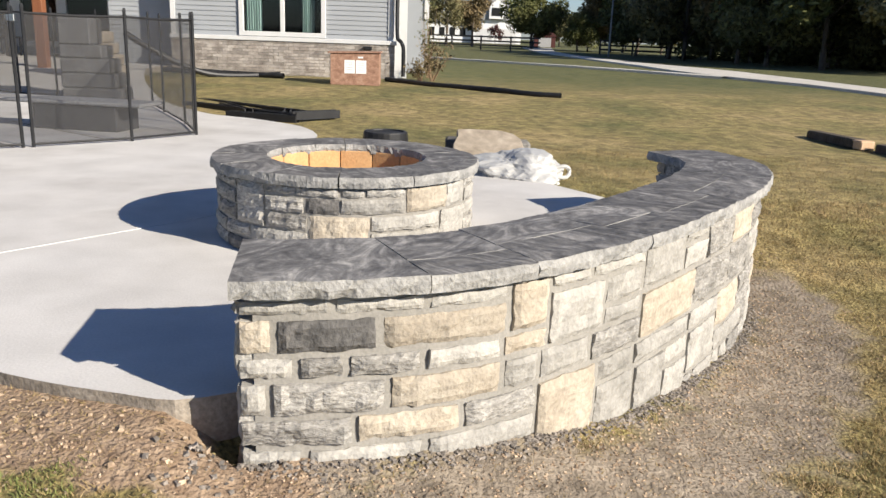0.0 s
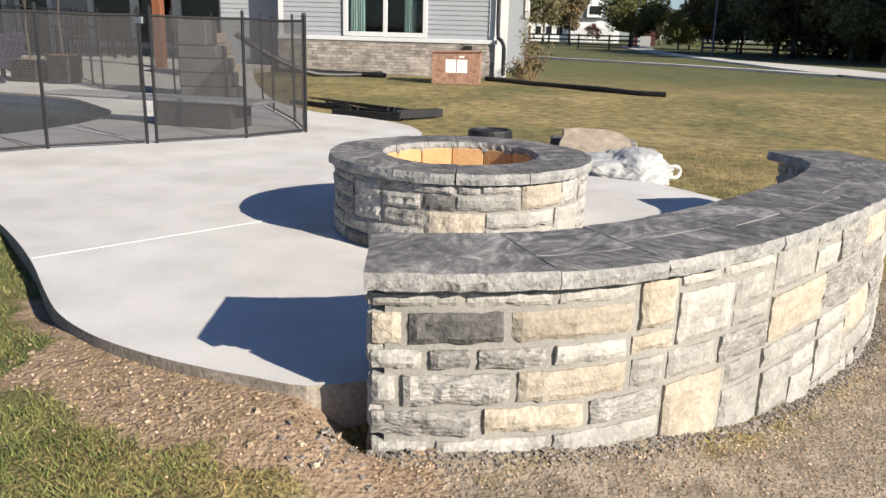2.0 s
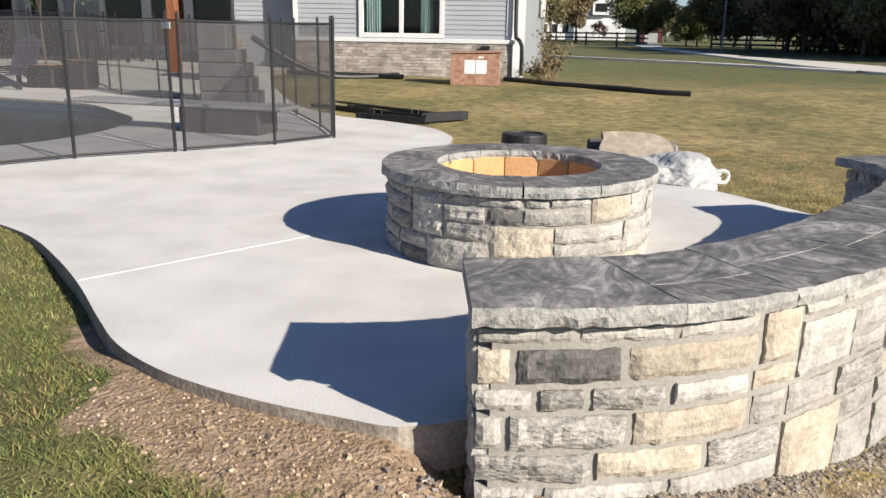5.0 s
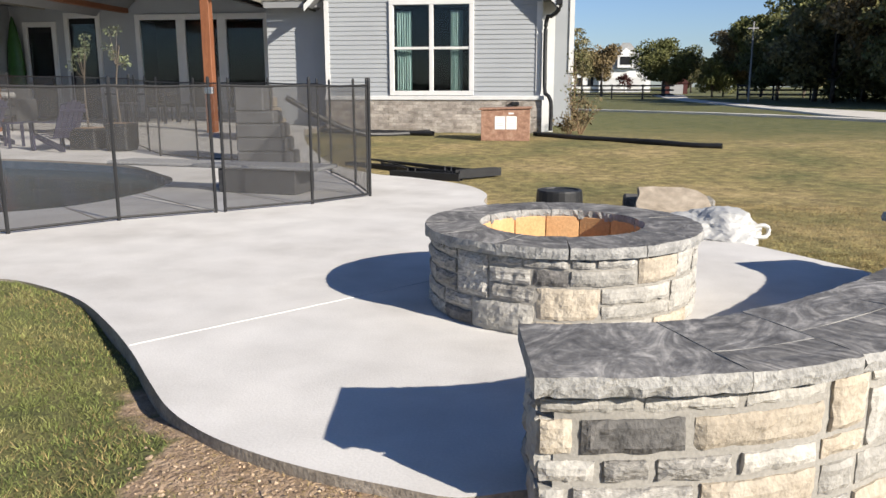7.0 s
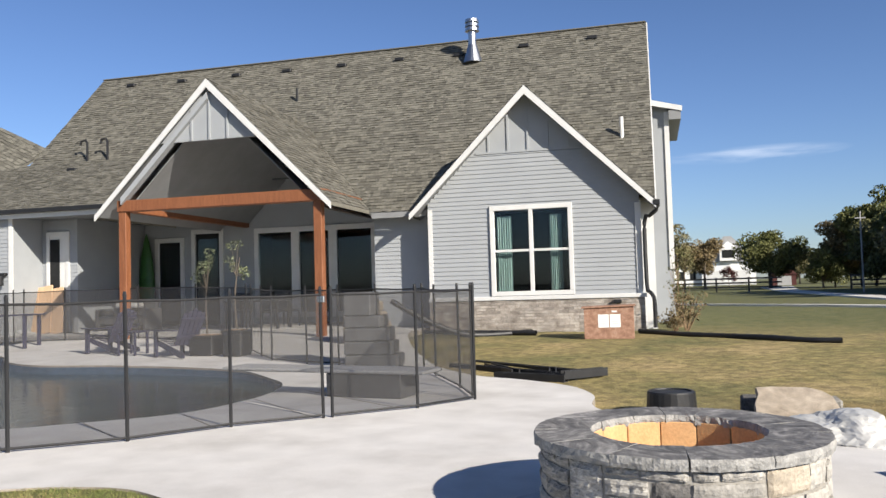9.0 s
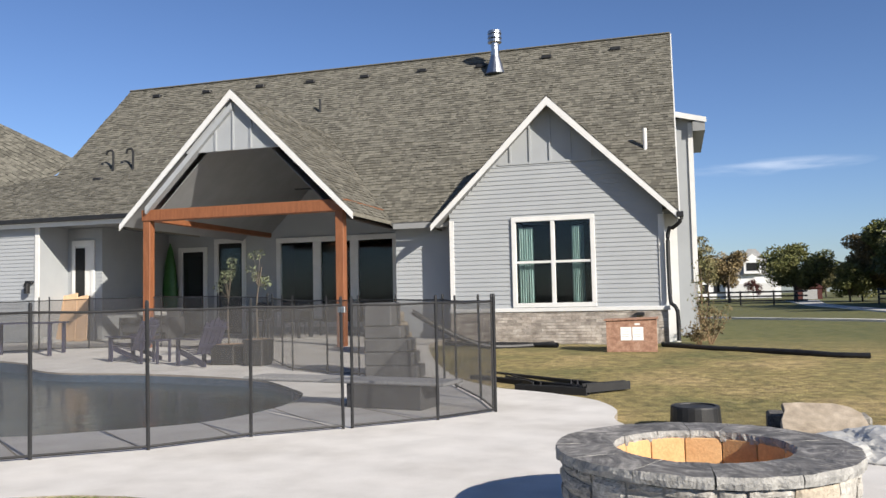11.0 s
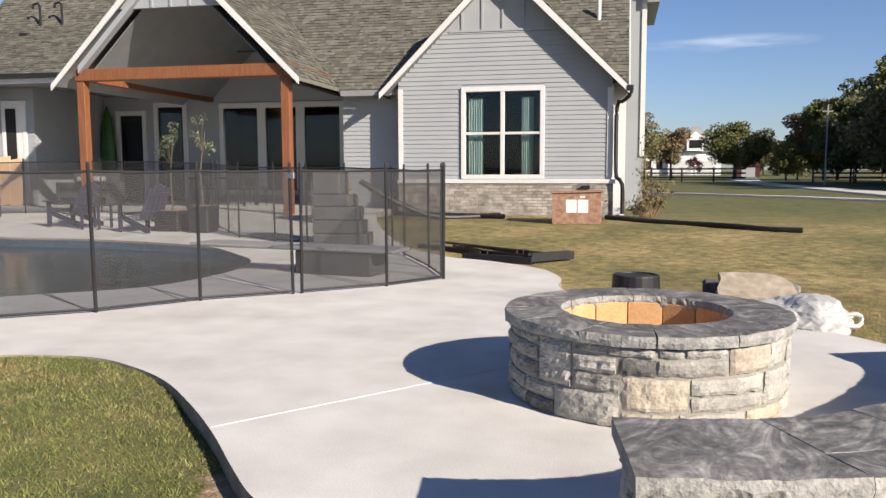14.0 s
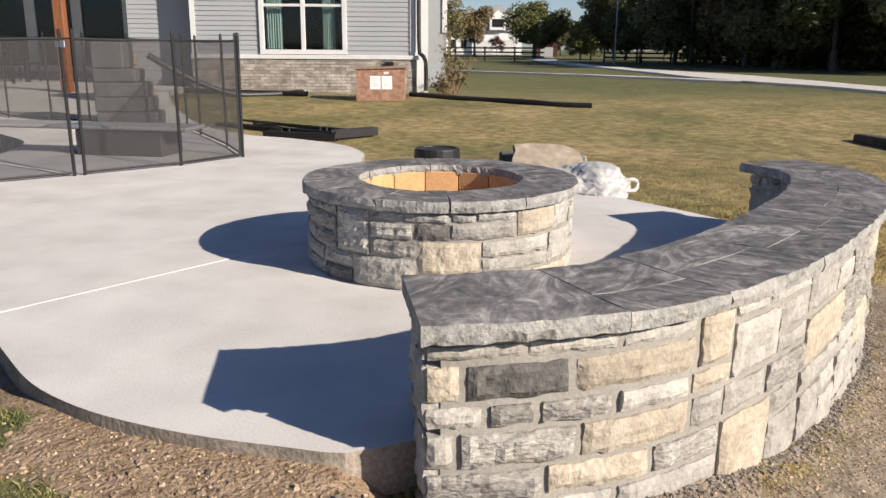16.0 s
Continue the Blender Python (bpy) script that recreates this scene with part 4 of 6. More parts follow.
        # leaf coloured near-black to stand for the unlit inside
        part("leaf", boxm(a + 0.13, b - 0.13, bw + 0.02, bw + 0.07, 0.25, d - 0.14), M_unlit, dr, "door leaf painted near-black for the unlit inside")
        g = part("pane", boxm(a + 0.2, b - 0.2, bw + 0.01, bw + 0.018, 0.4, d - 0.3), M_glass, dr)
        g.visible_shadow = False
        part("handle", boxm(b - 0.24, b - 0.20, bw - 0.05, bw + 0.01, 1.2, 1.42, 0.005), M_black, dr, "black lever")
    # wall with the side door, and the far wing
    sv = 0.8
    part("side_porch_wall", boxm(-20.0, -15.2, sv, sv + 0.15, 0.0, 3.42), M_siding, h)
    part("return_wall", boxm(-15.35, -15.2, sv + 0.15, 4.0, 0.0, 3.42), M_siding, h)
    siding(h, sv, 0.28, 3.40, lambda z: (-16.35, -15.2), [(-16.19, -15.44, 0.2, 3.06)])
    dr = new("door")
    dr.parent = h
    dr["label"] = "white back door with glass painted near-black for the unlit inside"
    part("frame", boxm(-16.19, -16.08, sv - 0.06, sv + 0.0, 0.25, 3.06, 0.005), M_white, dr)
    part("frame", boxm(-15.55, -15.44, sv - 0.06, sv + 0.0, 0.25, 3.06, 0.005), M_white, dr)
    part("frame", boxm(-16.08, -15.55, sv - 0.06, sv + 0.0, 2.93, 3.06, 0.005), M_white, dr)
    part("leaf", boxm(-16.08, -15.55, sv - 0.035, sv - 0.005, 0.25, 2.93), M_white, dr)
    # opaque pane, the darkness behind it painted on
    part("pane", boxm(-16.07, -15.76, sv - 0.05, sv - 0.037, 0.5, 2.85), M_unlit, dr, "glass painted near-black for the unlit inside")
    part("handle", boxm(-15.66, -15.61, sv - 0.11, sv - 0.04, 1.2, 1.4, 0.004), M_black, dr, "black lever")
    part("wing_wall", boxm(-24.0, -16.35, -0.3, -0.14, 0.0, 3.42), M_siding, h)
    siding(h, -0.3, 0.28, 3.42, lambda z: (-24.0, -16.35))
    part("corner_board", boxm(-16.45, -16.33, -0.345, -0.3, 0.25, 3.42), M_white, h)
    part("wing_return", boxm(-16.5, -16.35, -0.14, 0.8, 0.0, 3.42), M_siding, h)
    # main roof
    ul, ur, ev, ez = -18.2, 0.35, 0.15, 3.06
    Ls = 5.75 * math.sqrt(2)
    pc, ph, pa, pv = -9.33, 2.95, 6.07, -2.2
    top = pa - 0.05
    bm = bmesh.new()
    lower = [(ul, 5.2), (pc - (top - 5.2), 5.2), (pc, top), (pc + (top - ez), ez), (ur, ez), (ur, ez + 5.75), (ul, ez + 5.75)]
    t4 = [bm.verts.new((u, ev + z - ez, z)) for u, z in lower]
    b4 = [bm.verts.new((u, ev + z - ez + 0.07, z - 0.07)) for u, z in lower]
    bm.faces.new(t4), bm.faces.new(b4[::-1])
    for i in range(7):
        bm.faces.new((t4[i], b4[i], b4[(i + 1) % 7], t4[(i + 1) % 7]))
    bmesh.ops.recalc_face_normals(bm, faces=bm.faces[:])
    part("roof_deck", bm, M_soffit, h, "grey painted soffit boards")
    shingles(h, (ul, ev, ez + 0.004), (1, 0, 0), (0, 1, 1), ur - ul, Ls, keep=lambda p: abs(p.x - pc) > pa - p.z - 0.12 and (p.x > pc or p.z > 5.15))
    deck(h, (ul, 11.65, ez), (1, 0, 0), (0, -1, 1), ur - ul, Ls)
    part("ridge_cap", boxm(ul, ur, 5.82, 5.98, 8.80, 8.85, 0.02), M_shingle, h, "shingle ridge cap")
    part("fascia", boxm(-6.3, -4.9, ev - 0.02, ev, ez - 0.15, ez - 0.02), M_soffit, h)
    # lean-to slope of lower pitch over the side porch
    sv0, sz0, sv1, sz1 = -0.55, 3.58, 2.42, 5.31
    s_up, s_rise = (0, sv1 - sv0, sz1 - sz0), math.hypot(sv1 - sv0, sz1 - sz0)
    bm = bmesh.new()
    t4 = [bm.verts.new(q) for q in ((-24.5, sv0, sz0), (sz0 - 15.4, sv0, sz0), (sz1 - 15.4, sv1, sz1), (-24.5, sv1, sz1))]
    b4 = [bm.verts.new(q.co - Vector((0, 0, 0.09))) for q in t4]
    bm.faces.new(t4), bm.faces.new(b4[::-1])
    for i in range(4):
        bm.faces.new((t4[i], b4[i], b4[(i + 1) % 4], t4[(i + 1) % 4]))
    bmesh.ops.recalc_face_normals(bm, faces=bm.faces[:])
    part("roof_deck", bm, M_soffit, h, "grey painted soffit boards")
    shingles(h, (-24.5, sv0, sz0 + 0.004), (1, 0, 0), s_up, 14.5, s_rise, keep=lambda p: p.z > 15.4 + p.x - 0.03)
    part("gutter", boxm(-24.5, -12.15, sv0 - 0.14, sv0 + 0.01, 3.47, 3.58, 0.01), M_black, h, "black eave gutter")
    part("fascia", boxm(-24.5, -11.95, sv0 + 0.012, sv0 + 0.035, 3.35, 3.485), M_white, h)
    bm = bmesh.new()
    prism(bm, [(0.13, 3.04), (5.9, 8.81), (5.9, 8.58), (0.13, 2.84)], "x", ur, ur + 0.03)
    part("barge_board", bm, M_white, h)
    # roof of the far wing: one slope, cut where it meets the main roof
    P0, P1, P2 = Vector((-20.4, -0.05, 2.95)), Vector((-18.11, 3.02, 5.93)), Vector((-21.9, 3.6, 7.6))
    ax = (P1 - P2).normalized()
    nrm = ax.cross(P0 - P1).normalized()
    up_dir = nrm.cross(ax)
    if up_dir.z < 0:
        up_dir = -up_dir
    dirn = P0 - P1

    def on_wing(p):
        d = p - P1
        k = d.dot(up_dir) / dirn.dot(up_dir)
        return (d - dirn * k).dot(ax) < 0.02 and d.dot(up_dir) < 0.02

    bm = bmesh.new()
    far = -ax * 7.0
    quads = [P1, P0, P0 + far, P1 + far]
    t4 = [bm.verts.new(q - Vector((0, 0, 0.03))) for q in quads]
    b4 = [bm.verts.new(q - Vector((0, 0, 0.14))) for q in quads]
    bm.faces.new(t4), bm.faces.new(b4[::-1])
    for i in range(4):
        bm.faces.new((t4[i], b4[i], b4[(i + 1) % 4], t4[(i + 1) % 4]))
    bmesh.ops.recalc_face_normals(bm, faces=bm.faces[:])
    part("wing_roof", bm, M_shingle, h, "shingled wing roof")
    rise = abs(dirn.dot(up_dir))
    shingles(h, P1 - ax * 7.0 - up_dir * rise, ax, up_dir, 7.6, rise, keep=on_wing)
    # ceiling over the porch recess
    part("porch_ceiling", boxm(-20.0, -11.76, -0.5, 3.85, 3.43, 3.47), M_soffit, h)
    # porch gable
    gable_roof(h, pc, ph, pa, pv, 3.3)
    bm = bmesh.new()
    prism(bm, [(pc - 1.28, pa - 1.38), (pc + 1.28, pa - 1.38), (pc, pa - 0.1)], "y", pv + 0.12, pv + 0.2)
    part("gable_panel", bm, M_siding, h)
    for k in (-1, 0, 1):
        part("batten", boxm(pc + k * 0.45 - 0.022, pc + k * 0.45 + 0.022, pv + 0.09, pv + 0.12, pa - 1.38, pa - 0.2 - abs(k) * 0.45), M_siding, h)
    for sg in (-1, 1):
        bm = bmesh.new()
        prism(bm, [(pc, pa - 0.30), (pc + sg * 2.28, pa - 2.58), (pc + sg * 2.28, pa - 2.74), (pc, pa - 0.46)], "y", pv + 0.02, pv + 0.2)
        if sg < 0:
            part("gable_trim", bm, M_siding, h)
        bm = bmesh.new()
        out = 2.33 if sg < 0 else 2.5
        prism(bm, [(pc, pa - 0.50), (pc + sg * out, pa - 0.50 - out), (pc + sg * out, pa - 0.53 - out), (pc, pa - 0.53)], "y", -1.84, 3.846)
        part("vault_panel", bm, M_soffit, h, "grey panelled vault of the porch")
    pl, pr = -11.65, -6.76
    for u in (pl, pr):
        part("post", boxm(u - 0.095, u + 0.095, -2.07, -1.88, 0.20, 3.17, 0.01), M_cedar, h, "stained cedar post")
        part("side_beam", boxm(u - 0.09, u + 0.09, -1.86, 3.85, 3.18, 3.45, 0.01), M_cedar, h, "stained cedar beam")
    part("front_beam", boxm(pl - 0.115, pr + 0.115, -2.10, -1.85, 3.17, 3.43, 0.012), M_cedar, h, "stained cedar beam")
    # raised bay behind the end gable
    part("bay_wall", boxm(-0.5, 0.78, 3.4, 6.4, 0.0, 5.75), M_siding, h)
    part("corner_board", boxm(0.68, 0.80, 3.36, 3.4, 1.5, 5.6), M_white, h)
    bm = bmesh.new()
    prism(bm, [(0.1, 5.98), (1.12, 5.70), (1.12, 5.62), (0.1, 5.90)], "y", 3.2, 6.8)
    part("bay_roof", bm, M_shingle, h)
    bm = bmesh.new()
    prism(bm, [(0.1, 5.97), (1.14, 5.69), (1.14, 5.56), (0.1, 5.82)], "y", 3.17, 3.2)
    part("barge_board", bm, M_white, h)
    part("bay_eave", boxm(0.8, 1.1, 3.2, 6.6, 5.36, 5.6), M_soffit, h)
    # flue, vents and pipes on the roof
    def on_roof(u, z):
        return (u, ev + (z - ez), z)
    u, v, z = on_roof(-4.71, 7.95)
    fl = new("flue")
    fl.parent = h
    bm = bmesh.new()
    bmesh.ops.create_cone(bm, cap_ends=True, segments=20, radius1=0.30, radius2=0.13, depth=0.55, matrix=Matrix.Translation((u, v, z + 0.2)))
    part("flashing_cone", bm, M_steel, fl)
    bm = bmesh.new()
    bmesh.ops.create_cone(bm, cap_ends=True, segments=20, radius1=0.12, radius2=0.12, depth=0.6, matrix=Matrix.Translation((u, v, z + 0.7)))
    part("pipe", bm, M_steel, fl)
    for k in range(3):
        bm = bmesh.new()
        bmesh.ops.create_cone(bm, cap_ends=True, segments=20, radius1=0.21, radius2=0.20, depth=0.09, matrix=Matrix.Translation((u, v, z + 0.93 + k * 0.13)))
        part("cowl_ring", bm, M_steel, fl)
    for u, z in ((-16.77, 8.42), (-14.78, 8.38), (-12.76, 8.38), (-10.92, 8.34), (-9.02, 8.32), (-7.1, 8.32), (-5.2, 8.25), (-3.21, 8.35), (-1.2, 8.4)):
        u, v, z = on_roof(u, z)
        bm = boxm(u - 0.15, u + 0.15, v - 0.13, v + 0.12, z - 0.06, z + 0.045, 0.015)
        part("roof_vent", bm, M_black, h, "black box vent")
    part("roof_vent", boxm(-16.36, -16.06, 1.77, 2.02, 4.92, 5.03, 0.015), M_black, h, "black box vent")
    u, v, z = on_roof(-0.36, 4.75)
    part("vent_pipe", tube(bmesh.new(), [(u, v, z - 0.1), (u, v, z + 0.5)], 0.05, 10), M_white, h, "white plastic vent pipe")
    u, v, z = on_roof(-9.98, 6.95)
    part("vent_pipe", tube(bmesh.new(), [(u, v, z - 0.1), (u, v, z + 0.42)], 0.035, 10), M_black, h, "dark vent pipe")
    for du in (-16.14, -15.43):
        u, v, z = on_roof(du, 5.32)
        part("vent_pipe", tube(bmesh.new(), [(u, v, z - 0.1), (u, v, z + 0.55), (u - 0.06, v, z + 0.64), (u - 0.2, v, z + 0.62), (u - 0.24, v, z + 0.5)], 0.035, 8), M_black, h, "hooked dark vent pipe")
    # downpipe
    pts = spline([(0.36, -0.36, 2.90), (0.36, -0.3, 2.74), (0.2, -0.2, 2.62), (0.10, -0.12, 2.5), (0.10, -0.12, 1.15), (0.14, -0.2, 0.98), (0.24, -0.24, 0.84), (0.25, -0.24, 0.2)], 0.1)
    part("downpipe", tube(bmesh.new(), pts, 0.045, 8), M_black, h, "black downpipe")
    part("gutter", boxm(0.3, 0.44, -0.4, 0.3, 2.84, 2.96, 0.01), M_black, h, "black eave gutter")
    part("hose_tap", boxm(-0.62, -0.45, -0.2, -0.08, 0.74, 0.82, 0.01), M_black, h, "black wall tap")
    # wall lamp on the wing
    lampm = new("wall_lamp")
    lampm.parent = h
    part("bracket", boxm(-16.72, -16.5, -0.42, -0.31, 1.85, 1.93, 0.01), M_black, lampm)
    part("lantern", boxm(-16.66, -16.54, -0.52, -0.4, 1.58, 1.86, 0.015), M_black, lampm)
    part("ceiling_fan", boxm(-9.0, -8.0, 0.3, 0.42, 4.05, 4.08, 0.005), M_black, h)
    # floor of the porch recess
    part("porch_floor", boxm(-20.0, -6.4, 0.8, 3.85, 0.1, 0.262), M_concrete, h, "pale concrete porch floor")


build_house()


# ---- pool fence ----
FRONT = [(-9.6, 2.9), (-8.6, 3.55), (-7.6, 4.2), (-6.6, 4.9), (-5.67, 5.65), (-4.98, 6.21), (-4.45, 6.95), (-3.80, 7.52), (-3.73, 7.57), (-3.08, 8.2), (-2.65, 8.85)]
BACK = [(-2.70, 8.95), (-3.06, 9.75), (-3.75, 11.0), (-4.1, 11.55), (-4.97, 11.9), (-5.66, 12.05), (-6.28, 12.2), (-7.1, 12.55), (-7.6, 13.1), (-8.2, 13.8), (-8.6, 14.3)]
FAR = [(-8.6, 14.3), (-10.6, 15.6), (-12.6, 16.3), (-14.4, 16.0), (-15.3, 15.7), (-15.4, 15.5), (-16.4, 15.1), (-18.5, 14.2)]


def fence_run(pts, label, gates=()):
    f = thing("pool_fence", Matrix(), label, "fence", "pool fence runs")
    P = [Vector((x, y, deck_z(y))) for x, y in pts]
    for i, p in enumerate(P):
        lean = Vector((rng.uniform(-0.01, 0.01), rng.uniform(-0.01, 0.01), 0))
        post = part("post", tube(bmesh.new(), [p + Vector((0, 0, -0.02)), p + lean + Vector((0, 0, 1.22))], 0.016, 8), M_black, f)
        part("post_cap", tube(bmesh.new(), [p + lean + Vector((0, 0, 1.22)), p + lean + Vector((0, 0, 1.255))], 0.019, 8, taper=0.6), M_black, post)
    for i, (a, b) in enumerate(zip(P, P[1:])):
        if (b - a).length < 0.15:
            part("latch", boxm(-0.04, 0.04, -0.02, 0.02, 1.1, 1.16, 0.005, Matrix.Translation(a)), M_steel, f, "steel gate latch")
            continue
        n = 8
        bm = bmesh.new()
        lo, hi = [], []
        for k in range(n + 1):
            t = k / n
            q = a.lerp(b, t)
            sag = 0.012 * math.sin(math.pi * t)
            lo.append(bm.verts.new(q + Vector((0, 0, 0.03))))
            hi.append(bm.verts.new(q + Vector((0, 0, 1.18 - sag))))
        for k in range(n):
            bm.faces.new((lo[k], lo[k + 1], hi[k + 1], hi[k]))
        net = part("mesh_panel", bm, M_screen, f, "see-through black mesh")
        for h0, h1 in ((0.012, 0.045), (1.16, 1.19)):
            part("hem", tube(bmesh.new(), [a + Vector((0, 0, (h0 + h1) / 2)), (a + b) / 2 + Vector((0, 0, (h0 + h1) / 2 - (0.010 if h0 > 1 else 0))), b + Vector((0, 0, (h0 + h1) / 2))], 0.012, 6), M_black, net)
    return f


fence_run(FRONT, "black mesh pool safety fence on thin posts along the patio")
fence_run(BACK, "black mesh pool safety fence turning back beside the pool")
fence_run(FAR, "black mesh pool safety fence on the house side of the pool")


# ---- lawn things ----
def build_crate():
    t = thing("crate", pose(-1.87, 16.55, lawn_z(-1.9, 16.5) - 0.005, 0, 0, 3), "reddish chipboard utility cover box with two white notices, on the lawn", "crate")
    part("front_panel", boxm(-0.47, 0.47, -0.40, -0.38, 0.0, 0.60, 0.003), M_osb, t)
    part("back_panel", boxm(-0.47, 0.47, 0.38, 0.40, 0.0, 0.60, 0.003), M_osb, t)
    for s in (-1, 1):
        part("side_panel", boxm(s * 0.46 - 0.01, s * 0.46 + 0.01, -0.378, 0.378, 0.0, 0.60, 0.003), M_osb, t)
    part("lid", boxm(-0.50, 0.52, -0.43, 0.43, 0.604, 0.63, 0.004, Matrix.Rotation(radians(-1.5), 4, "Y")), M_osb, t, "warped chipboard lid")
    part("notice", boxm(-0.20, 0.0, -0.406, -0.402, 0.22, 0.47), M_paper, t, "blank-looking white paper")
    part("notice", boxm(0.02, 0.22, -0.406, -0.402, 0.22, 0.47), M_paper, t, "blank-looking white paper")
    part("tag", boxm(0.06, 0.16, -0.406, -0.402, 0.51, 0.54), M_paper, t)
    for z in (0.42, 0.38, 0.33, 0.29):
        for x in (-0.17, 0.05):
            part("writing", boxm(x, x + 0.13, -0.4085, -0.4065, z - 0.004, z + 0.004), M_cloud, t)


build_crate()


def pipe(pts, r, label, rings=True):
    t = thing("drain_pipe", Matrix(), label, "drain pipe", "loose drain pipes")
    P = spline(pts, 0.12)
    part("tube", tube(bmesh.new(), P, r, 10, cap=False), M_plastic, t)
    # inner wall darker than the plastic: the bore's shade as colour
    part("bore", tube(bmesh.new(), P, r * 0.86, 10, cap=False), M_unlit, t)
    for i in range(2, len(P) - 2, 2):
        d = (P[i + 1] - P[i - 1]).normalized() * 0.03
        part("corrugation", tube(bmesh.new(), [P[i] - d, P[i] + d], r * 1.06, 10, cap=True), M_plastic, t)


def gz(x, y, up=0.0):
    return (x, y, lawn_z(x, y) + up)


pipe([gz(-1.35, 17.5, 0.05), gz(-0.6, 16.75, 0.035), gz(0.2, 16.2, 0.03), gz(0.9, 15.6, 0.045), gz(1.5, 15.15, 0.035), gz(2.0, 14.95, 0.045)], 0.05, "long black corrugated drain pipe lying on the lawn")
pipe([gz(-6.0, 17.4, 0.09), gz(-4.6, 17.5, 0.055), gz(-3.45, 17.2, 0.055)], 0.055, "short black drain pipe lying beside the brick skirt")
pipe([(-6.3, 16.2, 0.95), (-5.95, 16.3, 0.72), (-5.5, 16.5, 0.45), (-5.0, 16.8, 0.22), (-4.5, 17.1, 0.16), (-3.6, 17.6, 0.19)], 0.06, "black corrugated pipe curving down to the grass")


def build_formwork():
    for i, (a, b, w, h) in enumerate((((-4.6, 13.6), (-1.75, 11.45), 0.07, 0.08), ((-3.9, 12.3), (-2.0, 11.0), 0.07, 0.08), ((-2.95, 11.15), (-1.95, 10.85), 0.07, 0.11), ((-2.0, 10.85), (-1.5, 11.35), 0.07, 0.11), ((-2.3, 12.0), (-2.15, 11.0), 0.07, 0.09), ((-3.3, 12.2), (-2.7, 11.3), 0.09, 0.08))):
        t = thing("formwork_beam", Matrix(), "black plastic channel lying in a heap beside the patio", "beam", "heap of black channels")
        A, B = Vector(gz(*a)), Vector(gz(*b))
        A.z = B.z = lawn_z(*b) - 0.01 + 0.03 * (i % 2)
        d = B - A
        m = Matrix.Translation(A) @ Matrix.Rotation(math.atan2(d.y, d.x), 4, "Z")
        L = d.length
        part("web", boxm(0, L, -w / 2, w / 2, 0, 0.02, 0.004, m), M_plastic, t)
        for s in (-1, 1):
            part("flange", boxm(0, L, s * (w / 2 + 0.01) - 0.01, s * (w / 2 + 0.01) + 0.01, 0, h, 0.004, m), M_plastic, t)
        n = int(L / 0.5)
        for k in range(n):
            part("rib", boxm(k * 0.5 + 0.2, k * 0.5 + 0.22, -w / 2, w / 2, 0.02, h * 0.8, 0.002, m), M_plastic, t)


build_formwork()


def lathe(bm, prof, seg=24, centre=(0, 0)):
    rings = [[bm.verts.new((centre[0] + r * math.cos(k * math.tau / seg), centre[1] + r * math.sin(k * math.tau / seg), z)) for k in range(seg)] for r, z in prof]
    for a, b in zip(rings, rings[1:]):
        for k in range(seg):
            bm.faces.new((a[k], a[(k + 1) % seg], b[(k + 1) % seg], b[k]))
    bm.faces.new(rings[0][::-1]), bm.faces.new(rings[-1])
    return bm


tb = thing("tub", pose(-0.62, 8.62, lawn_z(-0.62, 8.62) - 0.01), "upturned black plastic tub on the grass behind the fire pit", "tub")
part("shell", lathe(bmesh.new(), [(0.25, 0.0), (0.25, 0.03), (0.24, 0.035), (0.228, 0.225), (0.22, 0.24), (0.19, 0.24), (0.185, 0.228), (0.0005, 0.228)]), M_plastic, tb, smooth=False)
part("rim", lathe(bmesh.new(), [(0.265, 0.0), (0.265, 0.025), (0.255, 0.028), (0.25, 0.0)]), M_plastic, tb)


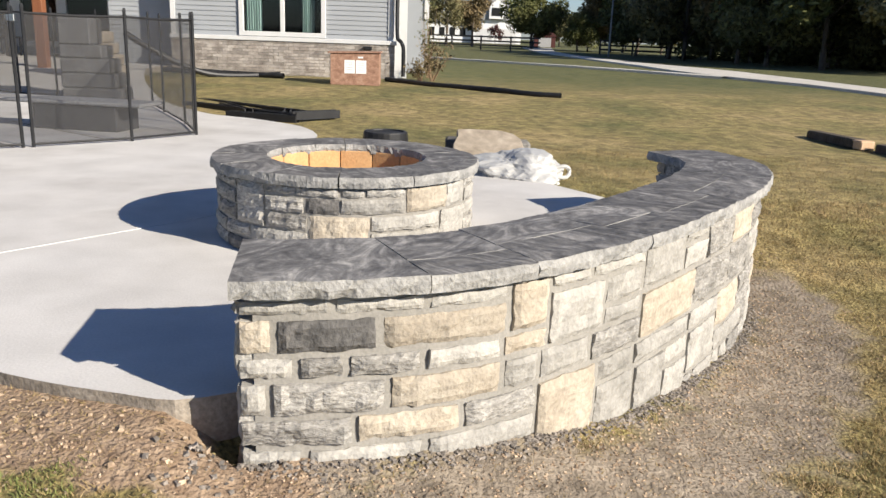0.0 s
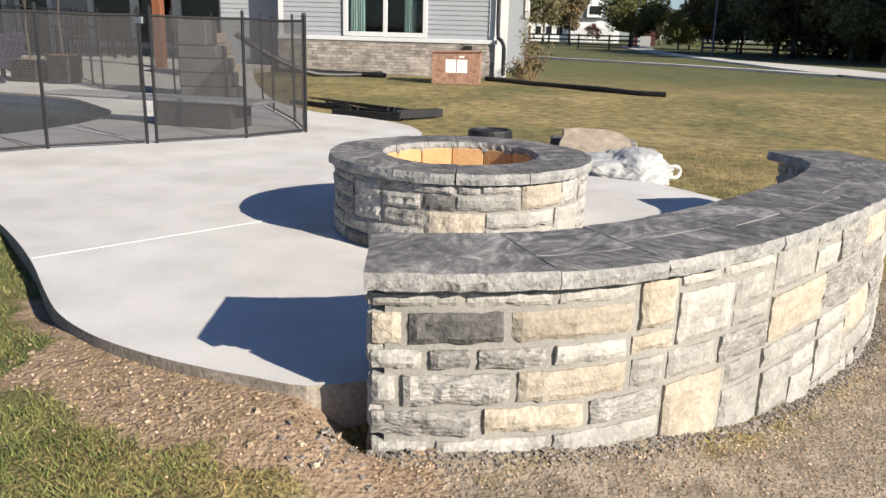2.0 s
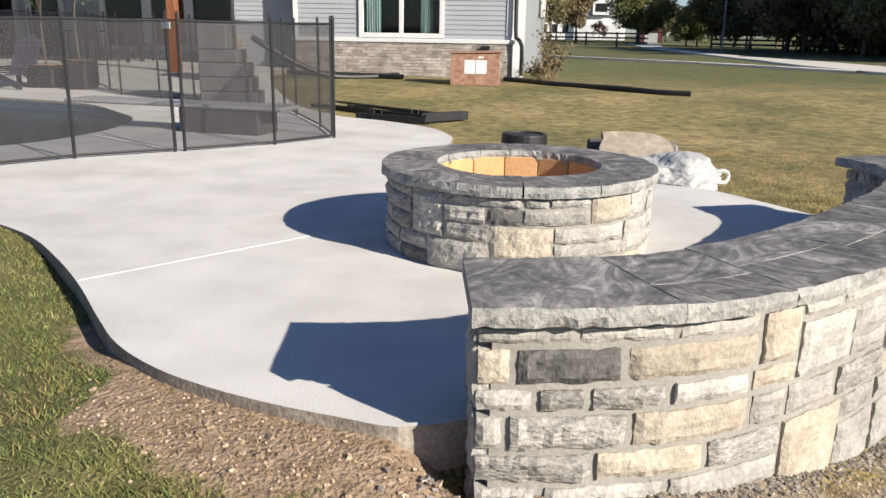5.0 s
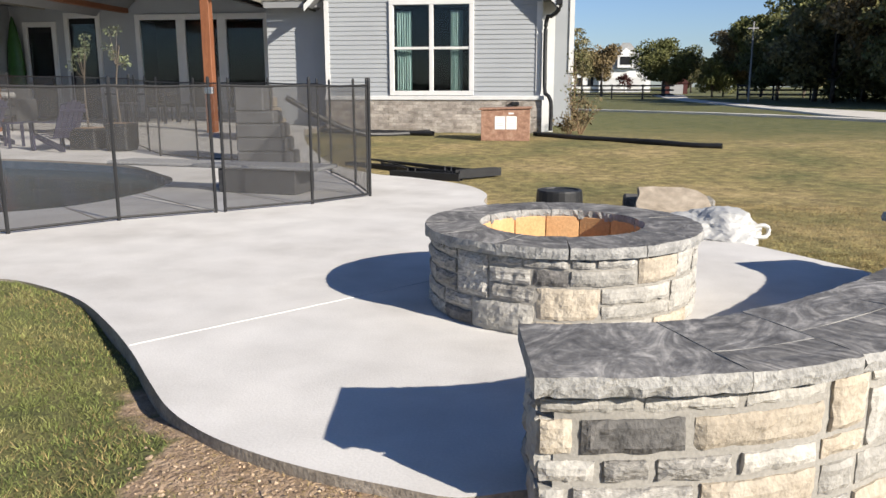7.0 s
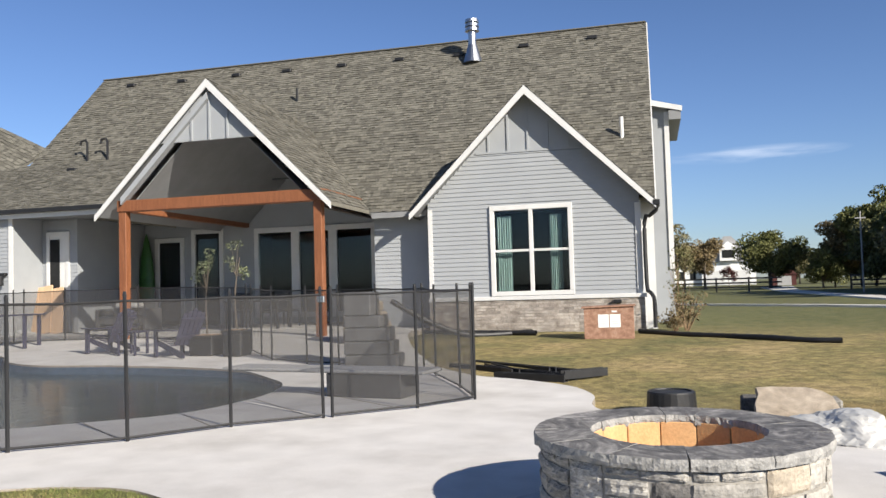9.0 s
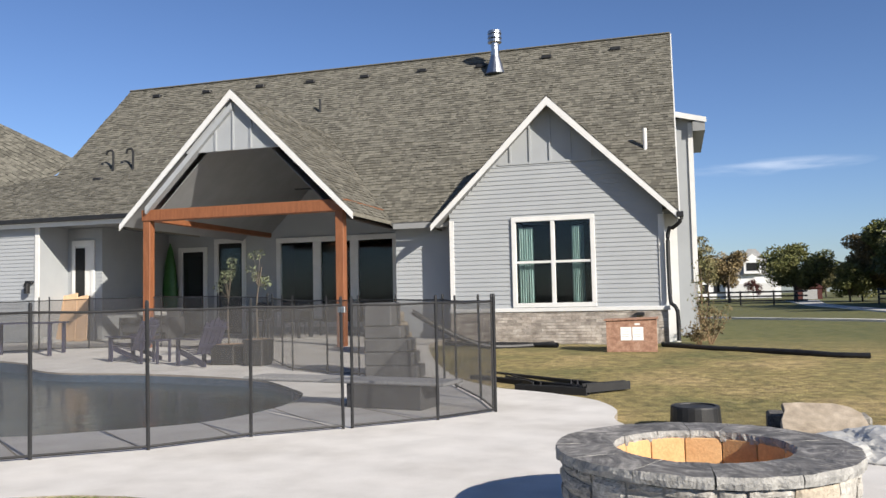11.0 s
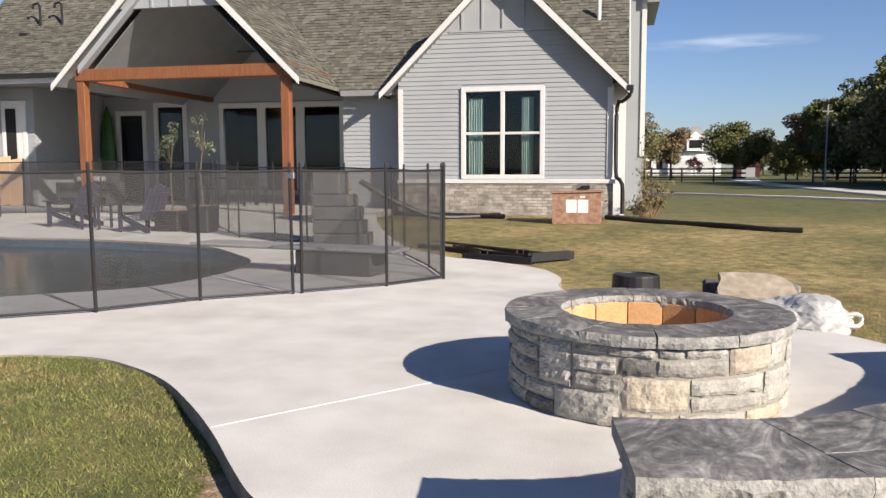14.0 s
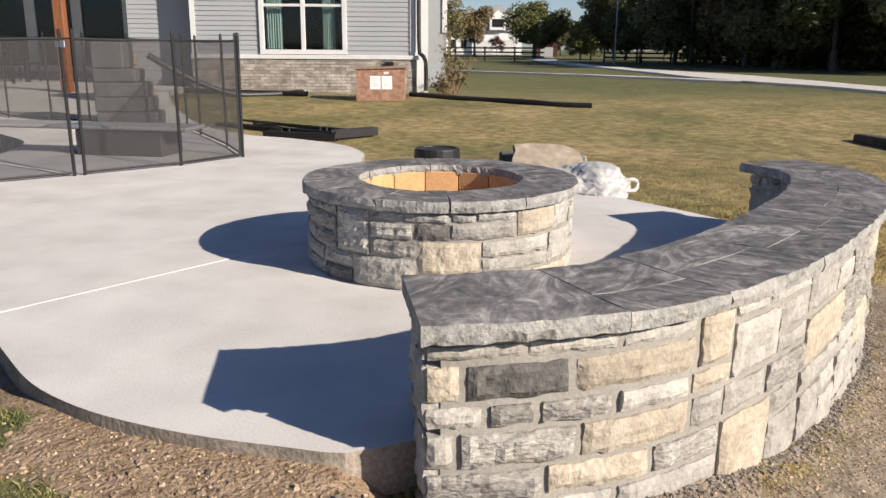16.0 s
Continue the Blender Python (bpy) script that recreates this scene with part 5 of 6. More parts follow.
def build_slab_and_bag():
    t = thing("stone_slab", pose(0.42, 7.7, -0.07, 23, 3, 6), "pale grey flagstone slab tilted against rubble behind the bag", "stone slab")
    bm = bmesh.new()
    r = random.Random(5)
    n = 14
    ring = []
    for k in range(n):
        a = k * math.tau / n
        rr = 1 + r.uniform(-0.12, 0.12)
        ring.append((0.34 * rr * math.copysign(abs(math.cos(a)) ** 0.6, math.cos(a)), 0.30 * rr * math.copysign(abs(math.sin(a)) ** 0.6, math.sin(a)) + 0.25))
    prism(bm, ring, "z", 0.05, 0.10)
    bmesh.ops.bevel(bm, geom=bm.edges[:], offset=0.008, segments=1, affect="EDGES")
    part("slab", bm, M_dirt, t)
    t = thing("rubble_block", pose(0.1, 8.4, lawn_z(0.1, 8.4)), "small dark stone offcut on the grass", "stone")
    part("block", boxm(-0.1, 0.1, -0.12, 0.12, -0.01, 0.22, 0.02), M_darkstone, t)
    t = thing("rubble_block", pose(0.6, 8.45, lawn_z(0.6, 8.45)), "grey stone offcut under the tilted slab", "stone")
    part("block", boxm(-0.25, 0.25, -0.12, 0.15, -0.01, 0.2, 0.02), M_greystone, t)
    # crumpled bag
    t = thing("plastic_bag", pose(0.66, 7.15, -0.05), "crumpled white plastic sack lying at the patio edge", "bag")
    bm = bmesh.new()
    bmesh.ops.create_icosphere(bm, subdivisions=5, radius=1.0)
    for v in bm.verts:
        d = v.co.normalized()
        k = 1 + 0.45 * noise.noise(d * 1.3 + Vector((3, 1, 0))) + 0.16 * (0.5 - abs(noise.noise(d * 3.1 + Vector((0, 5, 0))))) + 0.07 * (0.5 - abs(noise.noise(d * 7)))
        v.co = Vector((d.x * 0.36 * k, d.y * 0.33 * k, max(-0.03, d.z * 0.16 * k + 0.05)))
    part("sack", bm, M_bag, t)
    part("handle", tube(bmesh.new(), spline([(0.26, -0.02, 0.10), (0.38, 0.0, 0.12), (0.42, 0.02, 0.08), (0.39, -0.02, 0.03), (0.26, -0.06, 0.04)], 0.03), 0.018, 7), M_bag, t, "twisted plastic strap")


build_slab_and_bag()
for a, b, kind in (((4.95, 11.3), (5.12, 10.35), "darkstone"), ((5.3, 10.15), (5.42, 9.0), "darkstone")):
    t = thing("edging_timber", Matrix(), "dark weathered timber edging lying in the lawn", "timber", "lawn edging timbers")
    A, B = Vector(gz(*a)), Vector(gz(*b))
    d = B - A
    m = Matrix.Translation((A.x, A.y, A.z - 0.02)) @ Matrix.Rotation(math.atan2(d.y, d.x), 4, "Z")
    part("log", boxm(0, d.length, -0.1, 0.1, 0, 0.12, 0.02, m), M_bark, t)
    part("cut_end", boxm(d.length, d.length + 0.16, -0.1, 0.1, 0.0, 0.115, 0.015, m), M_plank, t, "pale split end")


# ---- pool side ----
def adirondack(m, label):
    t = thing("garden_chair", m, label, "chair", "garden chairs by the pool")
    for k in range(5):
        part("seat_slat", boxm(-0.28, 0.28, -0.30 + k * 0.115, -0.20 + k * 0.115, 0.0, 0.022, 0.004, Matrix.Translation((0, 0, 0.36 - 0.03 * k))), M_navy, t)
    back = Matrix.Translation((0, 0.26, 0.24)) @ Matrix.Rotation(radians(-27), 4, "X")
    for k in range(5):
        x = -0.26 + k * 0.105
        part("back_slat", boxm(x, x + 0.095, -0.01, 0.012, 0, 0.80 - 0.045 * abs(k - 2), 0.004, back), M_navy, t)
    for z in (0.15, 0.55):
        part("back_rail", boxm(-0.28, 0.28, 0.013, 0.04, z, z + 0.07, 0.004, back), M_navy, t)
    for s in (-1, 1):
        part("arm", boxm(s * 0.34 - 0.07, s * 0.34 + 0.07, -0.36, 0.42, 0.53, 0.555, 0.006), M_navy, t)
        part("front_leg", boxm(s * 0.31 - 0.02, s * 0.31 + 0.02, -0.33, -0.22, 0, 0.53, 0.004), M_navy, t)
        bm = bmesh.new()
        prism(bm, [(-0.32, 0.27), (-0.32, 0.37), (0.62, 0.09), (0.62, 0.0), (0.5, 0.0)], "x", s * 0.285 - 0.015, s * 0.285 + 0.015)
        part("rear_leg", bm, M_navy, t)


for (x, y, rz) in ((-11.35, 13.75, 262), (-9.35, 13.15, 250)):
    adirondack(pose(x, y, deck_z(y), 0, 0, rz) @ Matrix.Scale(0.9, 4), "dark navy slatted garden chair facing the pool")
t = thing("side_table", pose(-10.5, 13.4, deck_z(13.4)), "small dark slatted side table between two garden chairs", "table")
part("tabletop", boxm(-0.22, 0.22, -0.22, 0.22, 0.42, 0.45, 0.006), M_navy, t)
for sx in (-1, 1):
    for sy in (-1, 1):
        part("leg", boxm(sx * 0.18 - 0.02, sx * 0.18 + 0.02, sy * 0.18 - 0.02, sy * 0.18 + 0.02, 0, 0.42), M_navy, t)


def leaf_cloud(centres, n, size, seed, flat=0.6):
    """Many small leaves scattered about a few centres: (x, y, z, radius)."""
    r = np.random.RandomState(seed)
    c = np.array(centres)
    w = c[:, 3] ** 2
    idx = r.choice(len(c), n, p=w / w.sum())
    d = r.normal(size=(n, 3))
    d /= np.linalg.norm(d, axis=1)[:, None]
    rad = c[idx, 3] * r.uniform(0.35, 1.0, n) ** 0.5
    p = c[idx, :3] + d * rad[:, None] * np.array([1, 1, flat + 0.2])
    a = r.normal(size=(n, 3))
    a /= np.linalg.norm(a, axis=1)[:, None]
    b = np.cross(a, r.normal(size=(n, 3)))
    b /= np.linalg.norm(b, axis=1)[:, None]
    s = size * r.uniform(0.5, 1.4, n)[:, None]
    q = np.stack([p - a * s, p + b * s * 0.45, p + a * s, p - b * s * 0.45], 1).reshape(-1, 3)
    return q


def leaf_mesh(name, q, material, parent, label=""):
    n = len(q) // 4
    me = bpy.data.meshes.new(name)
    me.from_pydata(q.tolist(), [], [(4 * i, 4 * i + 1, 4 * i + 2, 4 * i + 3) for i in range(n)])
    me.materials.append(material)
    ob = new(name, me)
    ob.parent = parent
    if label:
        ob["label"] = label
    return ob


M_olive = mat("leaf_silver", [(0.085, 0.10, 0.05), (0.16, 0.18, 0.10)], 3, 0.7, 0, 20, island=0.4)


def planter(x, y, w, h, stem, crown, seed, label):
    t = thing("planter", pose(x, y, deck_z(y)), label, "planter", "planters by the pool")
    part("pot", boxm(-w / 2, w / 2, -w / 2, w / 2, 0, h, 0.02), M_plastic, t)
    part("rim", boxm(-w / 2 - 0.015, w / 2 + 0.015, -w / 2 - 0.015, w / 2 + 0.015, h - 0.05, h + 0.004, 0.01), M_plastic, t)
    part("compost", boxm(-w / 2 + 0.03, w / 2 - 0.03, -w / 2 + 0.03, w / 2 - 0.03, h, h + 0.012), M_soil, t)
    r = random.Random(seed)
    bm = bmesh.new()
    tube(bm, spline([(0, 0, h), (r.uniform(-0.04, 0.04), 0, h + stem * 0.5), (r.uniform(-0.08, 0.08), 0.02, h + stem)], 0.1), 0.018, 6, taper=0.6)
    cs = []
    for k in range(7):
        a, b = r.uniform(0, 6.28), r.uniform(0.2, 1) * crown
        e = (math.cos(a) * b, math.sin(a) * b, h + stem + r.uniform(-0.5, 0.45) * crown * 3.2)
        tube(bm, [(0, 0, h + stem * 0.75), e], 0.008, 5, taper=0.4)
        cs.append((*e, 0.11))
    part("stem", bm, M_bark, t)
    leaf_mesh("foliage", leaf_cloud(cs, 260, 0.027, seed), M_olive, t, "sparse silver-green leaves")


planter(-8.85, 13.35, 0.48, 0.36, 1.1, 0.30, 3, "dark square planter with a sparse silvery shrub")
planter(-8.15, 13.2, 0.38, 0.46, 1.3, 0.22, 8, "dark square planter with a thin young tree")
t = thing("block_stack", pose(-4.95, 11.85, deck_z(11.85), 0, 0, 8), "stepped stack of dark-wrapped paving blocks on the deck", "block stack")
for k, (w, h) in enumerate(((0.80, 0.20), (0.72, 0.20), (0.66, 0.20), (0.56, 0.18), (0.42, 0.36))):
    z = sum(hh for _, hh in ((0.80, 0.20), (0.72, 0.20), (0.66, 0.20), (0.56, 0.18), (0.42, 0.36))[:k])
    part("block", boxm(-0.42, -0.42 + w, -0.3, 0.3, z, z + h - 0.004, 0.02), M_stackcover, t)
t = thing("block_stack", pose(-6.4, 15.2, deck_z(15.2), 0, 0, 5), "pale stack of leftover building stone", "block stack")
for k in range(4):
    part("block", boxm(-0.45, 0.45 - 0.08 * k, -0.3, 0.3, k * 0.2, k * 0.2 + 0.195, 0.02), M_dirt, t)
t = thing("diving_board", pose(-3.85, 9.05, 0, 0, 0, -9), "long grey diving board on a shade-darkened block by the pool", "diving board")
part("board", boxm(-2.05, 0.72, -0.24, 0.24, 0.27, 0.31, 0.012), M_cloud, t)
# base takes the dark stack colour to paint in shade below the board
part("base", boxm(-0.55, 0.42, -0.21, 0.24, 0, 0.27, 0.01), M_stackcover, t, "block base coloured dark for the shade under the board")


def in_house(u, v, z, rz=0.0):
    return HOUSE @ pose(u, v, z, 0, 0, rz)


for k, (u, tilt, w, h) in enumerate(((-16.32, -9, 0.34, 1.30), (-15.95, -9, 0.50, 1.35), (-15.52, -10, 0.40, 1.30))):
    t = thing("timber_board", HOUSE @ pose(u, 0.33, 0.25, -14, tilt, 0), "raw pale timber board leaning on the house wall", "board", "leaning boards")
    part("board", boxm(-w / 2, w / 2, -0.02, 0.02, 0.0, h, 0.004), M_plank, t)
t = thing("cloth", in_house(-16.2, -0.1, 0.25), "crumpled white cloth on the porch floor", "cloth")
bm = bmesh.new()
bmesh.ops.create_icosphere(bm, subdivisions=4, radius=1.0)
for v in bm.verts:
    k = 1 + 0.5 * noise.noise(v.co * 2.5) + 0.2 * noise.noise(v.co * 6)
    v.co = Vector((v.co.x * 0.28 * k, v.co.y * 0.18 * k, max(0, v.co.z * 0.12 * k)))
part("sheet", bm, M_bag, t)
t = thing("kayak", in_house(-14.93, 3.55, 0.262), "green plastic kayak standing on end against the porch wall", "kayak")
bm = bmesh.new()
lathe(bm, [(0.03, 0.0), (0.16, 0.25), (0.25, 0.8), (0.26, 1.4), (0.2, 2.1), (0.10, 2.6), (0.02, 2.85)], 16)
for v in bm.verts:
    v.co.y *= 0.55
part("hull", bm, M_kayak, t, smooth=True)
t = thing("porch_sofa", in_house(-13.9, 1.2, 0.262), "dark garden sofa with a pale cushion in the porch", "sofa")
part("seat", boxm(-0.7, 0.7, -0.35, 0.35, 0.18, 0.42, 0.03), M_stackcover, t)
part("backrest", boxm(-0.7, 0.7, 0.28, 0.4, 0.42, 0.85, 0.03), M_stackcover, t)
part("cushion", boxm(-0.35, 0.35, -0.1, 0.26, 0.62, 0.76, 0.04), M_bag, t, "pale cushion")
for sx in (-1, 1):
    part("arm", boxm(sx * 0.75 - 0.06, sx * 0.75 + 0.06, -0.35, 0.4, 0.0, 0.6, 0.02), M_stackcover, t)
for (u, v, rz) in ((-10.6, 1.6, 20), (-9.4, 1.9, 160), (-10.1, 2.4, 80)):
    t = thing("patio_chair", in_house(u, v, 0.262, rz), "dark metal dining chair in the shaded porch", "chair", "porch dining chairs")
    part("seat", boxm(-0.24, 0.24, -0.24, 0.24, 0.42, 0.46, 0.01), M_black, t)
    part("backrest", boxm(-0.24, 0.24, 0.22, 0.25, 0.5, 0.95, 0.01), M_black, t)
    for sx in (-1, 1):
        for sy in (-1, 1):
            part("leg", boxm(sx * 0.21 - 0.015, sx * 0.21 + 0.015, sy * 0.21 - 0.015, sy * 0.21 + 0.015, 0, 0.42), M_black, t)
t = thing("patio_table", in_house(-9.9, 1.2, 0.262), "dark metal dining table in the shaded porch", "table")
part("tabletop", boxm(-0.8, 0.8, -0.45, 0.45, 0.70, 0.74, 0.01), M_black, t)
for sx in (-1, 1):
    for sy in (-1, 1):
        part("leg", boxm(sx * 0.72 - 0.03, sx * 0.72 + 0.03, sy * 0.38 - 0.03, sy * 0.38 + 0.03, 0, 0.70), M_black, t)


# dry shrubs by the house corner
def shrub(x, y, hgt, rad, n, seed, material, label):
    t = thing("shrub", pose(*gz(x, y)), label, "shrub", "shrubs by the house corner")
    r = random.Random(seed)
    bm = bmesh.new()
    cs = []
    for k in range(n):
        a = r.uniform(0, 6.28)
        e = Vector((math.cos(a) * rad * r.random(), math.sin(a) * rad * r.random(), hgt * r.uniform(0.5, 1)))
        m = e * 0.5 + Vector((r.uniform(-0.05, 0.05), r.uniform(-0.05, 0.05), 0.05))
        tube(bm, [(e.x * 0.1, e.y * 0.1, -0.02), m, e], 0.008, 5, taper=0.3)
        cs += [(*e, 0.12), (*m, 0.12)]
    part("twig", bm, M_twig, t)
    leaf_mesh("foliage", leaf_cloud(cs, n * 22, 0.035, seed), material, t)


shrub(-0.55, 19.6, 1.75, 0.28, 14, 2, M_leafd, "thin tall dark shrub behind the house corner")
shrub(-0.42, 18.3, 0.75, 0.42, 26, 5, M_dry, "dry brown bush at the house corner")
shrub(-0.62, 17.3, 0.42, 0.30, 18, 9, M_dry, "low dry brown plant")


# ---- distance ----
def ribbon(name, left, right, material, label, up=0.07):
    bm = bmesh.new()
    L, R = spline([(*p, 0) for p in left], 1.0), spline([(*p, 0) for p in right], 1.0)
    n = 40
    rows = []
    for i in range(n + 1):
        a, b = L[int(i * (len(L) - 1) / n)], R[int(i * (len(R) - 1) / n)]
        out = (b - a).normalized() * 0.05
        rows.append([bm.verts.new((p.x, p.y, lawn_z(p.x, p.y) + dz)) for p, dz in ((a - out, -0.1), (a, up), (a.lerp(b, 0.33), up), (a.lerp(b, 0.66), up), (b, up), (b + out, -0.1))])
    for i in range(n):
        for j in range(5):
            bm.faces.new((rows[i][j], rows[i][j + 1], rows[i + 1][j + 1], rows[i + 1][j]))
    bmesh.ops.recalc_face_normals(bm, faces=bm.faces[:])
    if next(iter(bm.faces)).normal.z < 0:
        bmesh.ops.reverse_faces(bm, faces=bm.faces[:])
    tagged(mesh_ob(name, bm, material), label, "driveway", kind="structure")


ribbon("driveway", [(9.9, 12), (9.8, 18.6), (9.3, 23.2), (8.2, 27), (8.0, 31), (7.9, 36), (7.6, 46), (7.6, 59), (7.6, 75), (9, 110)], [(11.3, 12), (11.1, 21), (10.9, 27), (10.6, 34), (9.2, 41), (9.0, 46), (8.9, 59), (9.4, 72), (9.9, 81), (13, 110)], M_gravel, "pale gravel driveway curving past the lawn to the road")
ribbon("footpath", [(-3, 38.3), (0, 35.5), (4.2, 31.1), (5.8, 28.9), (8.2, 25.2)], [(-3, 39), (0, 36.1), (4.3, 31.8), (6.1, 29.6), (8.6, 26.2)], M_gravel, "worn pale track across the lawn")


t = thing("utility_pole", pose(*gz(11.6, 62)), "thin pale utility pole before the wood", "pole")
part("shaft", tube(bmesh.new(), [(0, 0, -0.3), (0, 0, 5.6)], 0.07, 8, taper=0.7), M_cloud, t)
part("crossbar", boxm(-0.35, 0.35, -0.04, 0.04, 5.1, 5.18), M_cloud, t)
t = thing("patio_table", pose(-14.9, 14.6, deck_z(14.6), 0, 0, 20), "dark slatted garden table beyond the pool", "table")
for k in range(5):
    part("slat", boxm(-0.8, 0.8, -0.42 + k * 0.17, -0.27 + k * 0.17, 0.70, 0.73, 0.004), M_navy, t)
for sx in (-1, 1):
    for sy in (-1, 1):
        part("leg", boxm(sx * 0.7 - 0.035, sx * 0.7 + 0.035, sy * 0.35 - 0.035, sy * 0.35 + 0.035, 0, 0.70, 0.004), M_navy, t)


def rail_fence(pts, label):
    t = thing("rail_fence", Matrix(), label, "fence", "paddock fences")
    P = [Vector(gz(*p)) for p in pts]
    k = 0
    for a, b in zip(P, P[1:]):
        n = max(1, int((b - a).length / 2.6))
        d = (b - a) / n
        ang = math.atan2(d.y, d.x)
        for i in range(n):
            q = a + d * i
            m = Matrix.Translation(q) @ Matrix.Rotation(ang, 4, "Z")
            part("post", boxm(-0.07, 0.07, -0.07, 0.07, -0.1, 1.35, 0, m), M_black, t)
            for z in (0.35, 0.75, 1.15):
                part("rail", boxm(0.07, d.length - 0.07, -0.025, 0.025, z, z + 0.15, 0, m), M_black, t)


rail_fence([(-12, 82), (-3, 81), (8.2, 78)], "black three-rail paddock fence across the far lawn")
rail_fence([(13.4, 76), (24, 70), (40, 60)], "black three-rail paddock fence before the trees")


def far_house():
    t = thing("farmhouse", pose(1.5, 150, 0), "white two-part farmhouse with grey roof far across the field", "house")
    part("wall", boxm(1.5, 10.5, 0, 9, 0, 4.2), M_farwhite, t)
    bm = bmesh.new()
    prism(bm, [(1.0, 4.1), (11.0, 4.1), (6.6, 8.6), (5.4, 8.6)], "y", -0.4, 9.4)
    part("roof", bm, M_cloud, t)
    bm = bmesh.new()
    prism(bm, [(4.6, 4.3), (7.4, 4.3), (7.4, 6.6), (6.0, 7.7), (4.6, 6.6)], "y", -0.9, 1.0)
    part("dormer", bm, M_farwhite, t)
    # windows here are flat panels with the indoor dark painted on
    part("window", boxm(5.0, 7.0, -0.96, -0.9, 4.8, 6.2), M_unlit, t)
    for k in range(2):
        part("garage_door", boxm(2.4 + k * 4.2, 5.4 + k * 4.2, -0.06, 0.0, 0.1, 2.6), M_white, t)
    part("low_wing", boxm(-7.0, 1.5, 1, 8, 0, 3.6), M_farwhite, t)
    bm = bmesh.new()
    prism(bm, [(0.6, 3.5), (8.4, 3.5), (4.5, 5.6)], "x", -7.3, 1.5)
    part("roof", bm, M_cloud, t)
    for k in range(4):
        part("window", boxm(-6.2 + k * 1.9, -5.2 + k * 1.9, 0.94, 1.0, 1.2, 2.6), M_unlit, t)
    t = thing("shed", Matrix.Translation((12.9, 118, 0)) @ Matrix.Diagonal((0.68, 0.68, 0.68, 1)), "small dark red barn with a grey door", "shed")
    part("wall", boxm(-2.2, 2.2, 0, 3, 0, 2.2), M_red, t)
    bm = bmesh.new()
    prism(bm, [(-2.5, 2.15), (2.5, 2.15), (1.6, 3.0), (0, 3.3), (-1.6, 3.0)], "y", -0.2, 3.2)
    part("roof", bm, M_red, t)
    part("door", boxm(-1.3, 1.3, -0.07, 0, 0, 1.9), M_cloud, t)


far_house()


def make_tree(name, height, spread, trunk, seed, leaf, n_leaf, size, label, low=0.25, group=""):
    r = random.Random(seed)
    t = thing(name, Matrix(), label, "tree", group)
    bm = bmesh.new()
    top = Vector((r.uniform(-0.4, 0.4), r.uniform(-0.4, 0.4), height * 0.75))
    tube(bm, spline([(0, 0, -0.2), (r.uniform(-0.15, 0.15), r.uniform(-0.15, 0.15), height * 0.3), tuple(top)], 0.6), trunk, 8, taper=0.25)
    cs = []
    for k in range(16):
        z0 = height * r.uniform(low, 0.65)
        a = r.uniform(0, math.tau)
        ln = spread * r.uniform(0.45, 1.0) * (1.0 - 0.5 * abs(z0 / height - 0.4))
        e = Vector((math.cos(a) * ln, math.sin(a) * ln, min(height * 0.95, z0 + ln * r.uniform(0.2, 0.9))))
        b = Vector((0, 0, z0)) + top * 0.05
        mid = b.lerp(e, 0.5) + Vector((0, 0, 0.15 * ln))
        tube(bm, [b, mid, e], trunk * 0.35, 6, taper=0.2)
        for q, s in ((e, 0.30), (mid.lerp(e, 0.5), 0.26), (e + Vector((r.uniform(-1, 1), r.uniform(-1, 1), r.uniform(-0.4, 0.8))) * spread * 0.25, 0.22)):
            cs.append((q.x, q.y, q.z, spread * s * r.uniform(0.85, 1.35)))
    for k in range(5):
        cs.append((top.x + r.uniform(-1, 1) * spread * 0.3, top.y + r.uniform(-1, 1) * spread * 0.3, height * r.uniform(0.78, 0.95), spread * 0.24))
    part("trunk", bm, M_bark, t, smooth=True)
    leaf_mesh("crown", leaf_cloud(cs, n_leaf, size, seed), leaf, t)
    return t


wood = [make_tree("tree", 7.4, 3.3, 0.16, 31, M_leaf2, 15000, 0.17, "tall broadleaf tree with olive green crown at the wood's edge", 0.10, "trees of the wood"),
        make_tree("tree", 8.2, 3.6, 0.18, 32, M_leaf, 15000, 0.17, "tall broadleaf tree with green crown at the wood's edge", 0.2, "trees of the wood"),
        make_tree("tree", 6.6, 3.1, 0.15, 33, M_leafd, 14000, 0.16, "broadleaf tree with low dark boughs in the wood", 0.06, "trees of the wood"),
        make_tree("tree", 7.6, 3.4, 0.17, 34, M_leafb, 13000, 0.17, "broadleaf tree turning olive brown at the wood's edge", 0.2, "trees of the wood")]
spots = []
rw = random.Random(77)
edge = [(20.5, 36.0), (19.3, 41.0), (18.2, 46.0), (17.4, 51.0), (16.8, 57.0), (16.6, 63.0), (16.8, 70.0)]
for row in range(5):
    for i, (x, y) in enumerate(edge):
        spots.append((x + row * 4.0 + rw.uniform(-1.2, 1.2), y + row * 2.2 + rw.uniform(-1.6, 1.6), row))
for k, (x, y, row) in enumerate(spots):
    src = wood[(0, 1, 3, 2, 0, 1, 2)[k % 7]] if row == 0 else wood[rw.choice((0, 2, 2, 1))]
    s = rw.uniform(0.95, 1.25)
    m = Matrix.Translation((x, y, lawn_z(x, y))) @ Matrix.Rotation(rw.uniform(0, 6.28), 4, "Z")
    if k < 4:
        continue
    c = copy_thing(src, m)
    c.scale = (s, s, s * rw.uniform(0.92, 1.1))
for k in range(4):
    wood[k].matrix_basis = Matrix.Translation((spots[k][0], spots[k][1], lawn_z(spots[k][0], spots[k][1])))
cs = []
